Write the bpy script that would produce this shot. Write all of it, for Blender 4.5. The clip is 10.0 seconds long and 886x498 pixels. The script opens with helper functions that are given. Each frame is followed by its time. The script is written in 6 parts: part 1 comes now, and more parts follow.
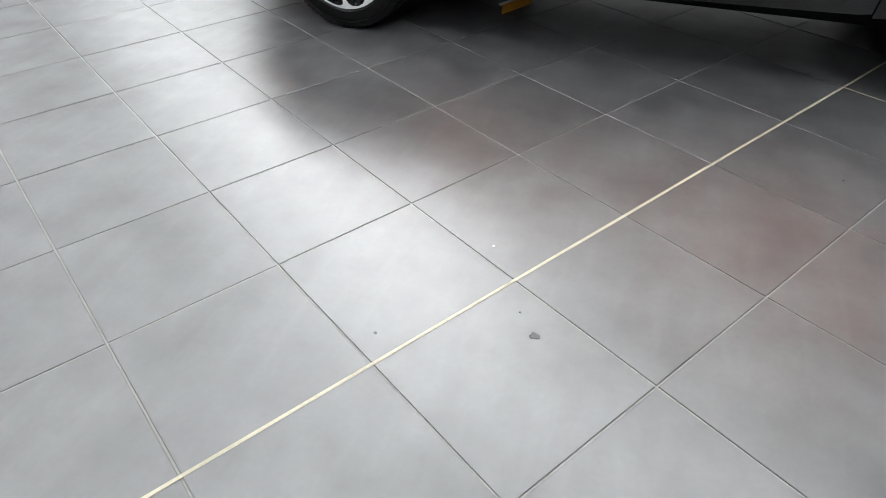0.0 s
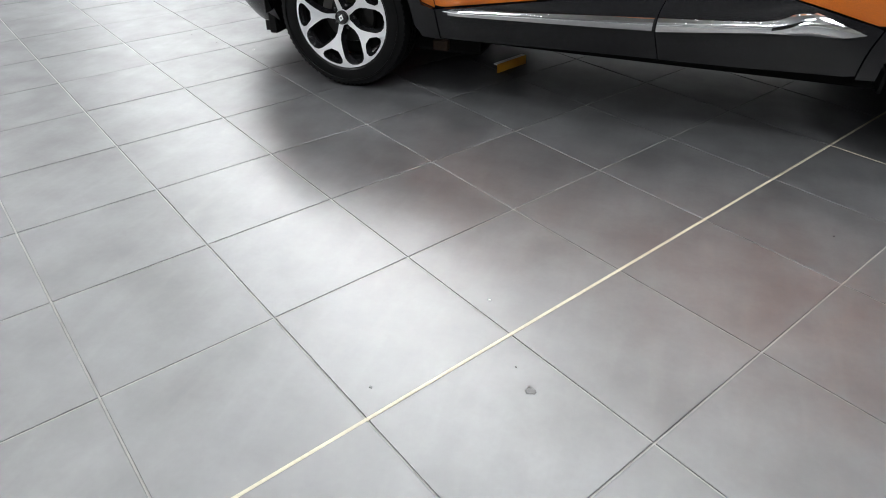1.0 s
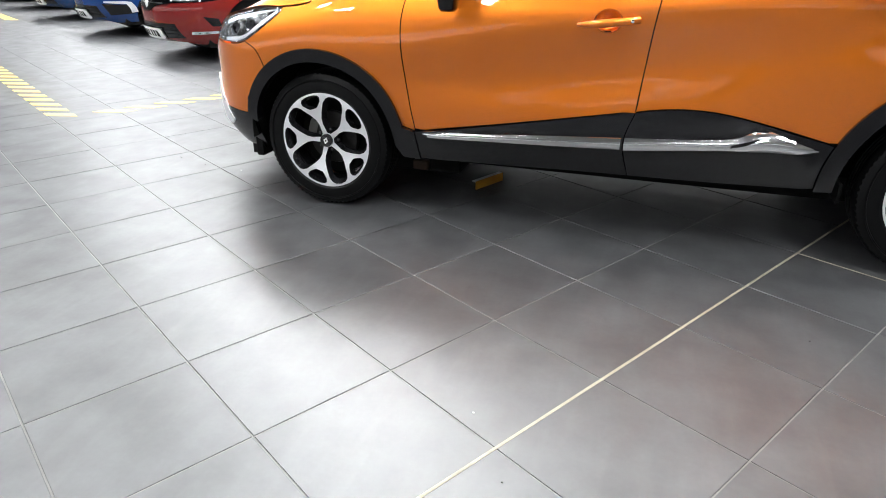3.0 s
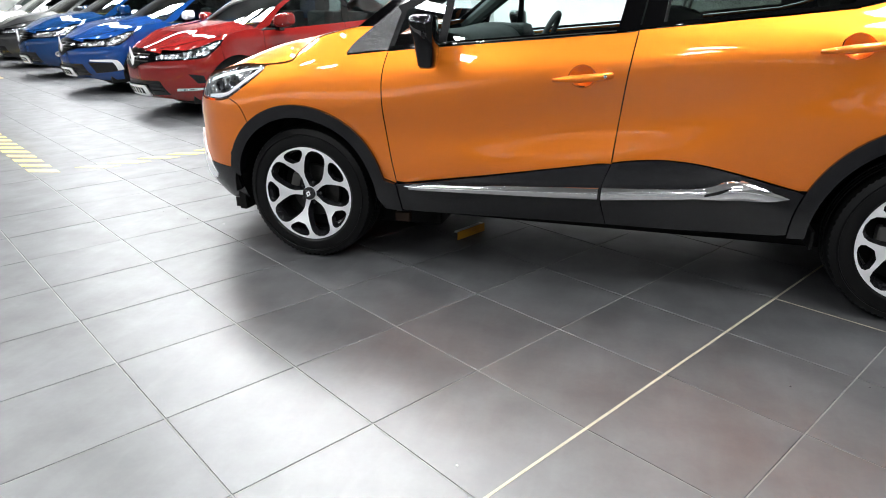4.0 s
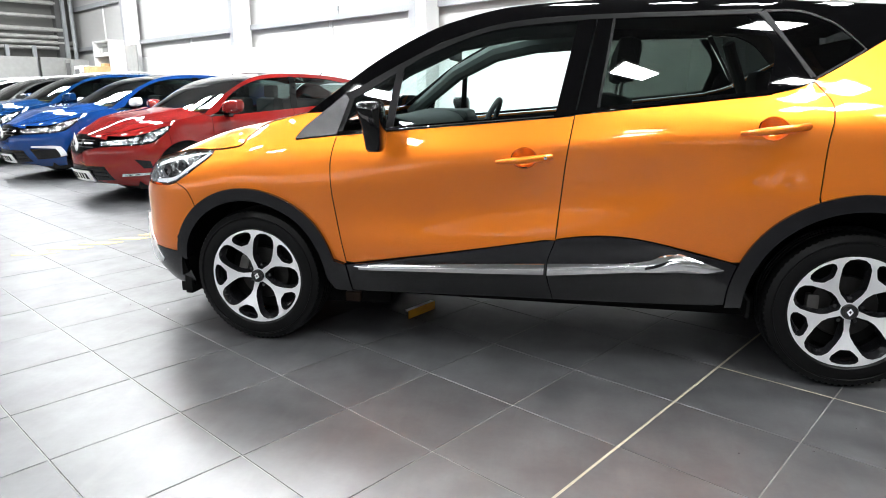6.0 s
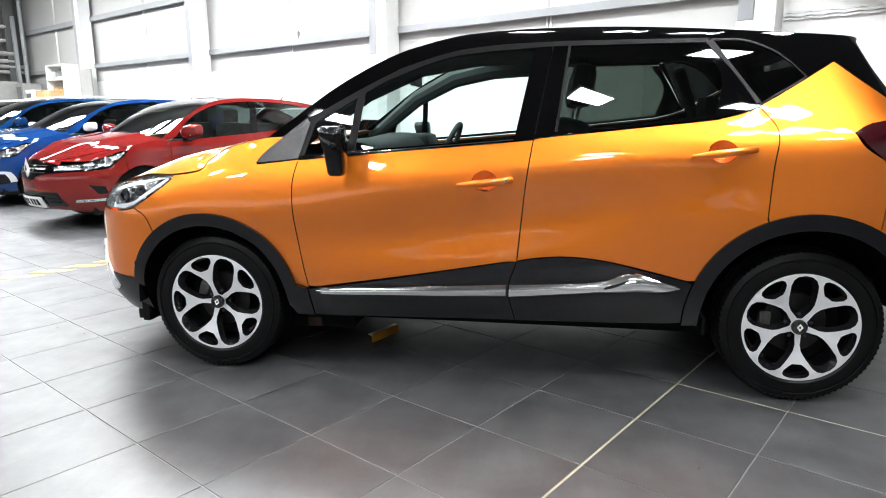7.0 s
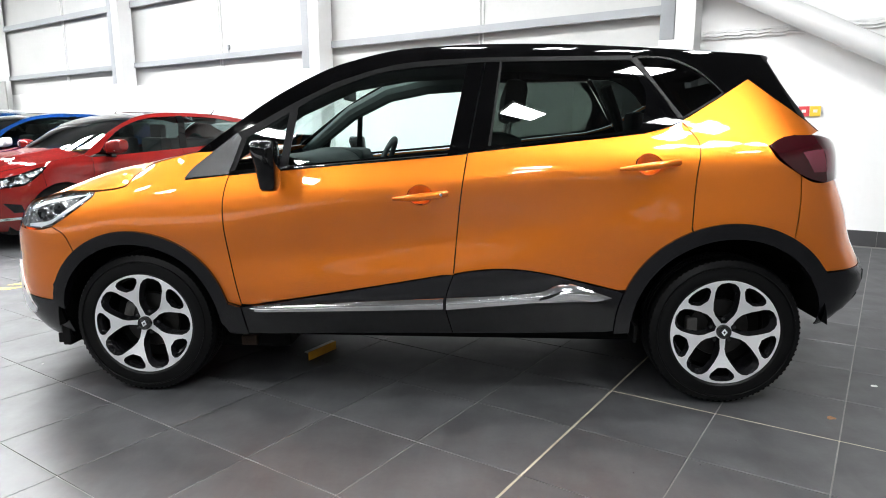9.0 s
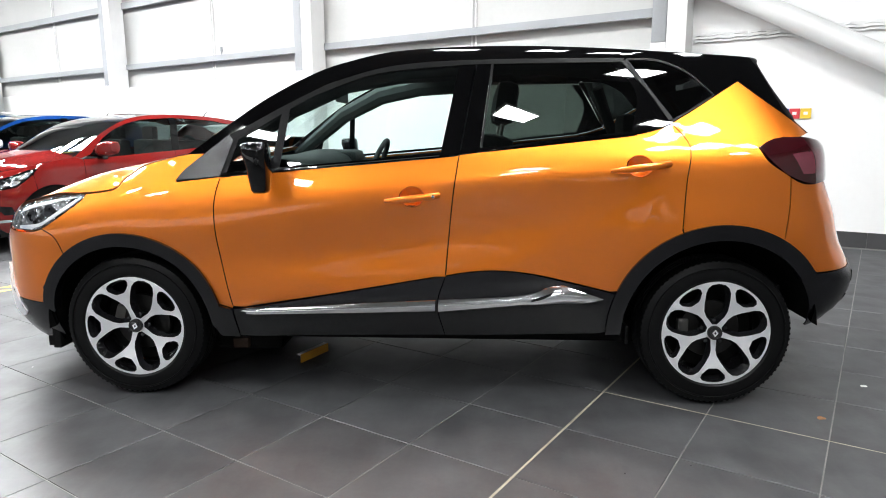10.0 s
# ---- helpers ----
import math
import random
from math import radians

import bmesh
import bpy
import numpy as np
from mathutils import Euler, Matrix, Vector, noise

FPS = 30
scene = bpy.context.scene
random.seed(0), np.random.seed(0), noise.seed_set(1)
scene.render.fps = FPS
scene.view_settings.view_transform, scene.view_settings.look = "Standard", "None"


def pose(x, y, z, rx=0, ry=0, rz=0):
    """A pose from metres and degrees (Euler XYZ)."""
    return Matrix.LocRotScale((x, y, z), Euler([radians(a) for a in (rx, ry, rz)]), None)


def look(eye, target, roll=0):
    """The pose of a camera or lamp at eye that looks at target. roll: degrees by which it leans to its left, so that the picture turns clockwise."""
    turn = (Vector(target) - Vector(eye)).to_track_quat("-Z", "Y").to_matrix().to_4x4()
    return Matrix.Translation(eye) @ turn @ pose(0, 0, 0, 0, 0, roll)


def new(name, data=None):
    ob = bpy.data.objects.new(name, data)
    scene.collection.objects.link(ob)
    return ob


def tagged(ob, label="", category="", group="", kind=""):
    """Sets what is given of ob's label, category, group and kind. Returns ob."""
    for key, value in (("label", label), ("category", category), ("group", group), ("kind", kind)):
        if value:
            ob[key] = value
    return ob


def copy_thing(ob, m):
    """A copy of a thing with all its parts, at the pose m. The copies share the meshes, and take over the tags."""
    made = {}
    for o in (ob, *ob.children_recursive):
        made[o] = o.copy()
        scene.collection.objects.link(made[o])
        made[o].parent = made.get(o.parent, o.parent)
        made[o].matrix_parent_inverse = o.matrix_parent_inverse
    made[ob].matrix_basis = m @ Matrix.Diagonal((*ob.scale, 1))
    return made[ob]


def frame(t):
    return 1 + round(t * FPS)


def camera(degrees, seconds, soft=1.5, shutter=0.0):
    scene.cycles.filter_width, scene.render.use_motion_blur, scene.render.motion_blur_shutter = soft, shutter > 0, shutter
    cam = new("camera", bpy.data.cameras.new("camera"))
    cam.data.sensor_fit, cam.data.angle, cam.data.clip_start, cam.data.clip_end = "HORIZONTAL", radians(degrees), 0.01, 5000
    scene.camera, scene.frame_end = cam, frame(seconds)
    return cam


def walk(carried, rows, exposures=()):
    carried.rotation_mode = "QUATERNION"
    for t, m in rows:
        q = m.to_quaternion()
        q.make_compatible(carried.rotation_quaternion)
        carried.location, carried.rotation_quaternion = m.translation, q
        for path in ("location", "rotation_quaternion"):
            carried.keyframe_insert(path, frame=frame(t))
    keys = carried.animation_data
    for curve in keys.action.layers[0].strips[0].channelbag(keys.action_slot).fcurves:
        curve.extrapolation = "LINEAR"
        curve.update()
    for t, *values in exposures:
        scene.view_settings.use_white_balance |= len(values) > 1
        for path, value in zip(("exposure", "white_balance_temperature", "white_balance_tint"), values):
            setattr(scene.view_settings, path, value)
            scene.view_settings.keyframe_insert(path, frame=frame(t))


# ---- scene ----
cam = camera(68.4, 10.0, soft=1.0)
PATH = [
    (0, (1.527, -2.715, 1.16), (0.973, -1.27, -0.107), -0.3),
    (0.5, (1.529, -2.716, 1.178), (0.974, -1.266, -0.083), -0.3),
    (1, (1.529, -2.721, 1.173), (0.953, -1.183, 0.032), 0.2),
    (1.5, (1.531, -2.723, 1.173), (0.944, -1.138, 0.104), 0.4),
    (2, (1.534, -2.727, 1.178), (0.936, -1.092, 0.194), 0.2),
    (2.5, (1.535, -2.737, 1.182), (0.94, -1.06, 0.27), 0.1),
    (4, (1.558, -2.753, 1.193), (0.997, -0.965, 0.493), -0.2),
    (4.5, (1.558, -2.761, 1.195), (1.023, -0.943, 0.556), -0.2),
    (5, (1.563, -2.764, 1.194), (1.056, -0.918, 0.616), -0.3),
    (5.5, (1.566, -2.767, 1.196), (1.089, -0.896, 0.676), -0.3),
    (7, (1.573, -2.793, 1.197), (1.248, -0.86, 0.798), -0.3),
    (7.5, (1.576, -2.791, 1.196), (1.302, -0.847, 0.811), -0.2),
    (8, (1.58, -2.792, 1.193), (1.355, -0.84, 0.82), -0.2),
    (8.5, (1.58, -2.788, 1.192), (1.401, -0.829, 0.83), -0.2),
    (9, (1.579, -2.79, 1.194), (1.442, -0.827, 0.838), -0.3),
    (9.5, (1.587, -2.793, 1.192), (1.475, -0.826, 0.843), -0.3),
    (10, (1.587, -2.792, 1.193), (1.469, -0.826, 0.843), -0.3),
]
walk(cam, [(t, look(eye, target, roll)) for t, eye, target, roll in PATH], exposures=((0, 0.14, 6500, 10), (2.5, 0.30, 6500, 10), (4, 0.37, 6500, 10), (5.5, 0.46, 6500, 10), (8, 0.24, 6500, 10), (10, 0.17, 6500, 10)))

# ---- world and frame of the building ----
world = bpy.data.worlds.new("world")
scene.world = world
world.use_nodes = True
world.node_tree.nodes["Background"].inputs[0].default_value = (0.9, 0.95, 1.0, 1)
world.node_tree.nodes["Background"].inputs[1].default_value = 0.05

ANG = radians(-30.15)          # the hall stands askew to the orange car
HALL = Matrix.Rotation(ANG, 4, "Z")
CEIL, WALL_V = 6.2, 6.32
LAMP_POWER = 120.0

# ---- helpers for building ----
def whole(ob):
    """The pose of an object in the world, through its parents."""
    m = Matrix.Identity(4)
    while ob is not None:
        m = ob.matrix_basis @ m
        ob = ob.parent
    return m


def link(name, verts, faces, mat, parent=None, label="", smooth=True, normals=None, world_m=None):
    me = bpy.data.meshes.new(name)
    me.from_pydata([tuple(v) for v in verts], [], faces)
    if parent is not None:
        me.transform(whole(parent).inverted())
    me.materials.append(mat)
    if smooth:
        me.polygons.foreach_set("use_smooth", [True] * len(me.polygons))
    if normals is not None:
        rot = whole(parent).to_3x3().inverted() if parent is not None else Matrix.Identity(3)
        me.normals_split_custom_set_from_vertices([tuple((rot @ Vector(n)).normalized()) for n in normals])
    me.update()
    ob = new(name, me)
    if parent is not None:
        ob.parent = parent
    if world_m is not None:
        ob.matrix_world = world_m
    if label:
        tagged(ob, label)
    return ob


def part(name, bm, mat, parent=None, label="", smooth=False, angle=35, m=None):
    """Links a bmesh, whose vertices are in the world (or in m), as one mesh object under parent."""
    me = bpy.data.meshes.new(name)
    if m is not None:
        bm.transform(m)
    if parent is not None:
        bm.transform(whole(parent).inverted())
    bmesh.ops.recalc_face_normals(bm, faces=bm.faces)
    if smooth:
        for f in bm.faces:
            f.smooth = True
        for e in bm.edges:
            if len(e.link_faces) == 2 and e.calc_face_angle(0) > radians(angle):
                e.smooth = False
    bm.to_mesh(me)
    bm.free()
    me.materials.append(mat)
    ob = new(name, me)
    if parent is not None:
        ob.parent = parent
    if label:
        tagged(ob, label)
    return ob


def thing(name, m, label, category, group="", kind=""):
    ob = new(name)
    ob.matrix_basis = m
    ob.empty_display_size = 0.1
    return tagged(ob, label, category, group, kind)


def bm_box(x0, x1, y0, y1, z0, z1, bevel=0.0, bm=None):
    own = bmesh.new()
    v = [own.verts.new((x, y, z)) for z in (z0, z1) for x, y in ((x0, y0), (x1, y0), (x1, y1), (x0, y1))]
    for f in ((0, 3, 2, 1), (4, 5, 6, 7), (0, 1, 5, 4), (1, 2, 6, 5), (2, 3, 7, 6), (3, 0, 4, 7)):
        own.faces.new([v[i] for i in f])
    if bevel:
        bmesh.ops.bevel(own, geom=own.edges[:], offset=bevel, segments=2, affect="EDGES", profile=0.6)
    if bm is None:
        return own
    me = bpy.data.meshes.new("tmp")
    own.to_mesh(me)
    bm.from_mesh(me)
    own.free()
    bpy.data.meshes.remove(me)
    return bm


def bm_lathe(profile, n=48, axis="Y", bm=None, centre=(0, 0, 0), closed=False):
    """Turns (radius, along) pairs round an axis through centre."""
    bm = bm or bmesh.new()
    rings = []
    for r, a in profile:
        ring = []
        for k in range(n):
            t = 2 * math.pi * k / n
            c, s = r * math.cos(t), r * math.sin(t)
            p = {"Y": (c, a, s), "Z": (c, s, a), "X": (a, c, s)}[axis]
            ring.append(bm.verts.new(Vector(p) + Vector(centre)))
        rings.append(ring)
    pairs = list(zip(rings, rings[1:])) + ([(rings[-1], rings[0])] if closed else [])
    for a, b in pairs:
        for k in range(n):
            bm.faces.new((a[k], a[(k + 1) % n], b[(k + 1) % n], b[k]))
    return bm


def bm_tube(points, radius, n=10, bm=None, caps=True):
    """A round bar along points."""
    bm = bm or bmesh.new()
    pts = [Vector(p) for p in points]
    rings = []
    for i, p in enumerate(pts):
        d = (pts[min(i + 1, len(pts) - 1)] - pts[max(i - 1, 0)]).normalized()
        a = d.orthogonal().normalized() if not rings else (ref - d * ref.dot(d)).normalized()
        ref = a
        b = d.cross(a)
        r = radius[i] if isinstance(radius, (list, tuple)) else radius
        rings.append([bm.verts.new(p + r * (math.cos(2 * math.pi * k / n) * a + math.sin(2 * math.pi * k / n) * b)) for k in range(n)])
    for a, b in zip(rings, rings[1:]):
        for k in range(n):
            bm.faces.new((a[k], a[(k + 1) % n], b[(k + 1) % n], b[k]))
    if caps:
        bm.faces.new(rings[0]), bm.faces.new(rings[-1])
    return bm


def cr(pts, n=6):
    """An open Catmull-Rom curve through points of any dimension."""
    if len(pts) < 3:
        return [tuple(p) for p in pts]
    P = [np.array(p, float) for p in pts]
    P = [2 * P[0] - P[1]] + P + [2 * P[-1] - P[-2]]
    out = []
    for i in range(1, len(P) - 2):
        for k in range(n):
            t = k / n
            a, b, c, d = P[i - 1:i + 3]
            out.append(tuple(0.5 * (2 * b + (c - a) * t + (2 * a - 5 * b + 4 * c - d) * t * t + (3 * b - a - 3 * c + d) * t ** 3)))
    out.append(tuple(P[-2]))
    return out


def outline(*segs):
    """A closed outline from smooth runs, with corners where they join."""
    out = []
    for s in segs:
        for p in cr(s):
            if not out or math.dist(out[-1], p) > 1e-4:
                out.append(p)
    if math.dist(out[0], out[-1]) < 1e-4:
        out.pop()
    return out


def area2(poly):
    return sum(a[0] * b[1] - b[0] * a[1] for a, b in zip(poly, poly[1:] + poly[:1]))


def inset(poly, d):
    """Moves a closed outline inwards by d."""
    sgn = 1 if area2(poly) > 0 else -1
    out = []
    n = len(poly)
    for i in range(n):
        a, p, b = np.array(poly[i - 1]), np.array(poly[i]), np.array(poly[(i + 1) % n])
        e, f = p - a, b - p
        e, f = e / (np.linalg.norm(e) + 1e-9), f / (np.linalg.norm(f) + 1e-9)
        n1, n2 = np.array((-e[1], e[0])) * sgn, np.array((-f[1], f[0])) * sgn
        m = n1 + n2
        m = m / max(np.linalg.norm(m), 0.6) if np.linalg.norm(m) > 1e-6 else n1
        out.append(tuple(p + d * m / max(0.5, float(m @ n1))))
    return out


def inside(p, poly):
    x, y = p
    hit = False
    for (x0, y0), (x1, y1) in zip(poly, poly[1:] + poly[:1]):
        if (y0 > y) != (y1 > y) and x < (x1 - x0) * (y - y0) / (y1 - y0) + x0:
            hit = not hit
    return hit


def fill(poly, step, holes=()):
    """Triangles that fill an outline with an even net of points: points and index triples, and the closed runs of the border."""
    from mathutils.geometry import delaunay_2d_cdt
    loops = [poly, *holes]
    pts, edges, runs = [], [], []
    for lp in loops:
        run = []
        for a, b in zip(lp, lp[1:] + lp[:1]):
            n = max(1, int(math.dist(a, b) / step))
            for k in range(n):
                run.append((a[0] + (b[0] - a[0]) * k / n, a[1] + (b[1] - a[1]) * k / n))
        base = len(pts)
        pts += run
        edges += [(base + i, base + (i + 1) % len(run)) for i in range(len(run))]
        runs.append(run)
    xs, ys = [p[0] for p in poly], [p[1] for p in poly]
    border = np.array(pts)
    gx = np.arange(min(xs) + step / 2, max(xs), step)
    gy = np.arange(min(ys) + step / 2, max(ys), step)
    for i, x in enumerate(gx):
        for y in gy:
            if np.min(np.abs(border[:, 0] - x) + np.abs(border[:, 1] - y)) > 0.45 * step and inside((x, y), poly) and not any(inside((x, y), h) for h in holes):
                pts.append((float(x), float(y)))
    v, _, f, *_ = delaunay_2d_cdt([Vector(p) for p in pts], edges, [], 0, 1e-6)
    v = [tuple(p) for p in v]
    tris = []
    for t in f:
        c = (sum(v[i][0] for i in t) / 3, sum(v[i][1] for i in t) / 3)
        if inside(c, poly) and not any(inside(c, h) for h in holes):
            tris.append(tuple(t))
    return v, tris, runs


def skin(name, poly, surf, mat, parent, off=0.0, thick=0.006, step=0.04, gap=0.0, label="", holes=(), roll=0.0015, flip=None):
    """A sheet with turned-in edges: the outline in two coordinates, laid on surf(a, b), off metres proud of it. flip(p) mirrors it."""
    if gap:
        poly = inset(poly, gap)
    v, tris, runs = fill(poly, step, holes)
    e = 1e-3

    def at(a, b):
        p = Vector(surf(a, b))
        n = (Vector(surf(a + e, b)) - Vector(surf(a - e, b))).cross(Vector(surf(a, b + e)) - Vector(surf(a, b - e))).normalized()
        return p, n
    verts, norms, faces = [], [], []
    border = {(round(p[0], 5), round(p[1], 5)) for run in runs for p in run}
    for a, b in v:
        p, n = at(a, b)
        d = off - (roll if (round(a, 5), round(b, 5)) in border else 0)
        verts.append(p + n * d), norms.append(n)
    for t in tris:
        a, b, c = (Vector(verts[i]) for i in t)
        faces.append(t if (b - a).cross(c - a).dot(norms[t[0]]) > 0 else t[::-1])
    for run in runs:
        base = len(verts)
        m = len(run)
        for i, (a, b) in enumerate(run):
            p, n = at(a, b)
            q = Vector(surf(*run[(i + 1) % m])) - Vector(surf(*run[i - 1]))
            side = q.cross(n).normalized()
            if area2(poly) < 0:
                side = -side
            verts += [p + n * (off - roll), p + n * (off - thick)]
            norms += [side, side]
        for i in range(m):
            j = (i + 1) % m
            faces.append((base + 2 * i, base + 2 * j, base + 2 * j + 1, base + 2 * i + 1))
    if flip:
        verts, norms = [flip(p) for p in verts], [flip(p, True) for p in norms]
        faces = [f[::-1] for f in faces]
    return link(name, verts, faces, mat, parent, label, True, norms)


def loft(name, left, right, bulge, mat, parent, n=14, label="", power=2.0, close=False):
    """A sheet between two runs of points; bulge(i, t) lifts it, with t from -1 to 1."""
    verts, faces = [], []
    for i, (a, b) in enumerate(zip(left, right)):
        for k in range(n + 1):
            t = 2 * k / n - 1
            p = Vector(a).lerp(Vector(b), k / n) + Vector(bulge(i, len(left))) * (1 - abs(t) ** power)
            verts.append(p)
    for i in range(len(left) - 1):
        for k in range(n):
            a = i * (n + 1) + k
            faces.append((a, a + 1, a + n + 2, a + n + 1))
    return link(name, verts, faces, mat, parent, label, True)


# ---- materials ----
def node_mat(name):
    m = bpy.data.materials.new(name)
    m.use_nodes = True
    nt = m.node_tree
    return m, nt, nt.nodes["Principled BSDF"]


def mat_plain(name, col, rough=0.5, metal=0.0, coat=0.0, vary=0.08, scale=9.0, bump=0.0, bump_scale=60.0, spec=0.5):
    """A surface with a coarse and a fine unevenness of tone and gloss."""
    m, nt, b = node_mat(name)
    tc = nt.nodes.new("ShaderNodeTexCoord")
    n1, n2 = nt.nodes.new("ShaderNodeTexNoise"), nt.nodes.new("ShaderNodeTexNoise")
    n1.inputs["Scale"].default_value, n2.inputs["Scale"].default_value = scale, scale * 14
    n1.inputs["Detail"].default_value = 4
    mix = nt.nodes.new("ShaderNodeMath")
    mix.operation = "MULTIPLY_ADD"
    mix.inputs[1].default_value = 0.4
    nt.links.new(tc.outputs["Object"], n1.inputs["Vector"])
    nt.links.new(tc.outputs["Object"], n2.inputs["Vector"])
    nt.links.new(n2.outputs["Fac"], mix.inputs[0])
    nt.links.new(n1.outputs["Fac"], mix.inputs[2])
    ramp = nt.nodes.new("ShaderNodeMapRange")
    ramp.inputs["From Min"].default_value, ramp.inputs["From Max"].default_value = 0.35, 1.05
    ramp.inputs["To Min"].default_value, ramp.inputs["To Max"].default_value = 1 - vary, 1 + vary
    nt.links.new(mix.outputs[0], ramp.inputs["Value"])
    hsv = nt.nodes.new("ShaderNodeHueSaturation")
    hsv.inputs["Color"].default_value = (*col, 1)
    nt.links.new(ramp.outputs["Result"], hsv.inputs["Value"])
    nt.links.new(hsv.outputs["Color"], b.inputs["Base Color"])
    rr = nt.nodes.new("ShaderNodeMapRange")
    rr.inputs["From Min"].default_value, rr.inputs["From Max"].default_value = 0.35, 1.05
    rr.inputs["To Min"].default_value, rr.inputs["To Max"].default_value = max(0, rough * 0.95), min(1, rough * 1.05)
    nt.links.new(mix.outputs[0], rr.inputs["Value"])
    nt.links.new(rr.outputs["Result"], b.inputs["Roughness"])
    b.inputs["Metallic"].default_value = metal
    b.inputs["Coat Weight"].default_value = coat
    b.inputs["Coat Roughness"].default_value = 0.03
    b.inputs["Specular IOR Level"].default_value = spec
    if bump:
        nb, bu = nt.nodes.new("ShaderNodeTexNoise"), nt.nodes.new("ShaderNodeBump")
        nb.inputs["Scale"].default_value = bump_scale
        nb.inputs["Detail"].default_value = 3
        nt.links.new(tc.outputs["Object"], nb.inputs["Vector"])
        bu.inputs["Strength"].default_value = bump
        bu.inputs["Distance"].default_value = 0.002
        nt.links.new(nb.outputs["Fac"], bu.inputs["Height"])
        nt.links.new(bu.outputs["Normal"], b.inputs["Normal"])
    return m


def mat_paint(name, col, metal=0.35, rough=0.34, coat=1.0, spec=0.5):
    """Clear-coated car paint with fine flakes."""
    m, nt, b = node_mat(name)
    tc, vo = nt.nodes.new("ShaderNodeTexCoord"), nt.nodes.new("ShaderNodeTexVoronoi")
    vo.inputs["Scale"].default_value = 900
    nt.links.new(tc.outputs["Object"], vo.inputs["Vector"])
    mr = nt.nodes.new("ShaderNodeMapRange")
    mr.inputs["To Min"].default_value, mr.inputs["To Max"].default_value = 0.85, 1.15
    nt.links.new(vo.outputs["Color"], mr.inputs["Value"])
    hsv = nt.nodes.new("ShaderNodeHueSaturation")
    hsv.inputs["Color"].default_value = (*col, 1)
    nt.links.new(mr.outputs["Result"], hsv.inputs["Value"])
    nt.links.new(hsv.outputs["Color"], b.inputs["Base Color"])
    b.inputs["Metallic"].default_value, b.inputs["Roughness"].default_value = metal, rough
    b.inputs["Coat Weight"].default_value, b.inputs["Coat Roughness"].default_value = coat, 0.02
    b.inputs["Coat IOR"].default_value = 1.6
    b.inputs["Specular IOR Level"].default_value = spec
    no, bu = nt.nodes.new("ShaderNodeTexNoise"), nt.nodes.new("ShaderNodeBump")
    no.inputs["Scale"].default_value = 7
    nt.links.new(tc.outputs["Object"], no.inputs["Vector"])
    nt.links.new(no.outputs["Fac"], bu.inputs["Height"])
    bu.inputs["Strength"].default_value, bu.inputs["Distance"].default_value = 0.01, 0.01
    nt.links.new(bu.outputs["Normal"], b.inputs["Coat Normal"])
    return m


def mat_facet(name, scale, low=0.03, high=0.9):
    """Cut and stepped reflector chrome, each facet with its own tilt and tone."""
    m, nt, b = node_mat(name)
    tc, vo, mr, bu = (nt.nodes.new("ShaderNode" + k) for k in ("TexCoord", "TexVoronoi", "MapRange", "Bump"))
    vo.inputs["Scale"].default_value = scale
    nt.links.new(tc.outputs["Object"], vo.inputs["Vector"])
    sep = nt.nodes.new("ShaderNodeSeparateColor")
    nt.links.new(vo.outputs["Color"], sep.inputs[0])
    mr.inputs["From Min"].default_value, mr.inputs["From Max"].default_value = 0.15, 0.7
    mr.inputs["To Min"].default_value, mr.inputs["To Max"].default_value = low, high
    nt.links.new(sep.outputs[0], mr.inputs["Value"])
    nt.links.new(mr.outputs[0], b.inputs["Base Color"])
    nt.links.new(vo.outputs["Distance"], bu.inputs["Height"])
    bu.inputs["Strength"].default_value, bu.inputs["Distance"].default_value = 0.8, 0.02
    nt.links.new(bu.outputs[0], b.inputs["Normal"])
    b.inputs["Metallic"].default_value, b.inputs["Roughness"].default_value = 0.75, 0.16
    return m


def mat_glass(name, tint, gloss=1.0, least=0.07):
    """A thin pane: tinted clear, with a mirror that grows at grazing angles."""
    m, nt, b = node_mat(name)
    nt.nodes.remove(b)
    tr, gl, fr, mx, pw, ma = (nt.nodes.new("ShaderNode" + k) for k in ("BsdfTransparent", "BsdfGlossy", "LayerWeight", "MixShader", "Math", "Math"))
    tr.inputs[0].default_value = (*tint, 1)
    gl.inputs["Roughness"].default_value = 0.01
    gl.inputs["Color"].default_value = (gloss, gloss, gloss, 1)
    fr.inputs["Blend"].default_value = 0.5
    pw.operation, ma.operation = "POWER", "MULTIPLY_ADD"
    pw.inputs[1].default_value, ma.inputs[1].default_value, ma.inputs[2].default_value = 5.0, 0.92, least
    nt.links.new(fr.outputs["Facing"], pw.inputs[0])
    nt.links.new(pw.outputs[0], ma.inputs[0])
    nt.links.new(ma.outputs[0], mx.inputs[0])
    nt.links.new(tr.outputs[0], mx.inputs[1])
    nt.links.new(gl.outputs[0], mx.inputs[2])
    nt.links.new(mx.outputs[0], nt.nodes["Material Output"].inputs["Surface"])
    return m


def mat_emit(name, col, strength):
    m, nt, b = node_mat(name)
    b.inputs["Base Color"].default_value = (*col, 1)
    b.inputs["Emission Color"].default_value = (*col, 1)
    b.inputs["Emission Strength"].default_value = strength
    return m


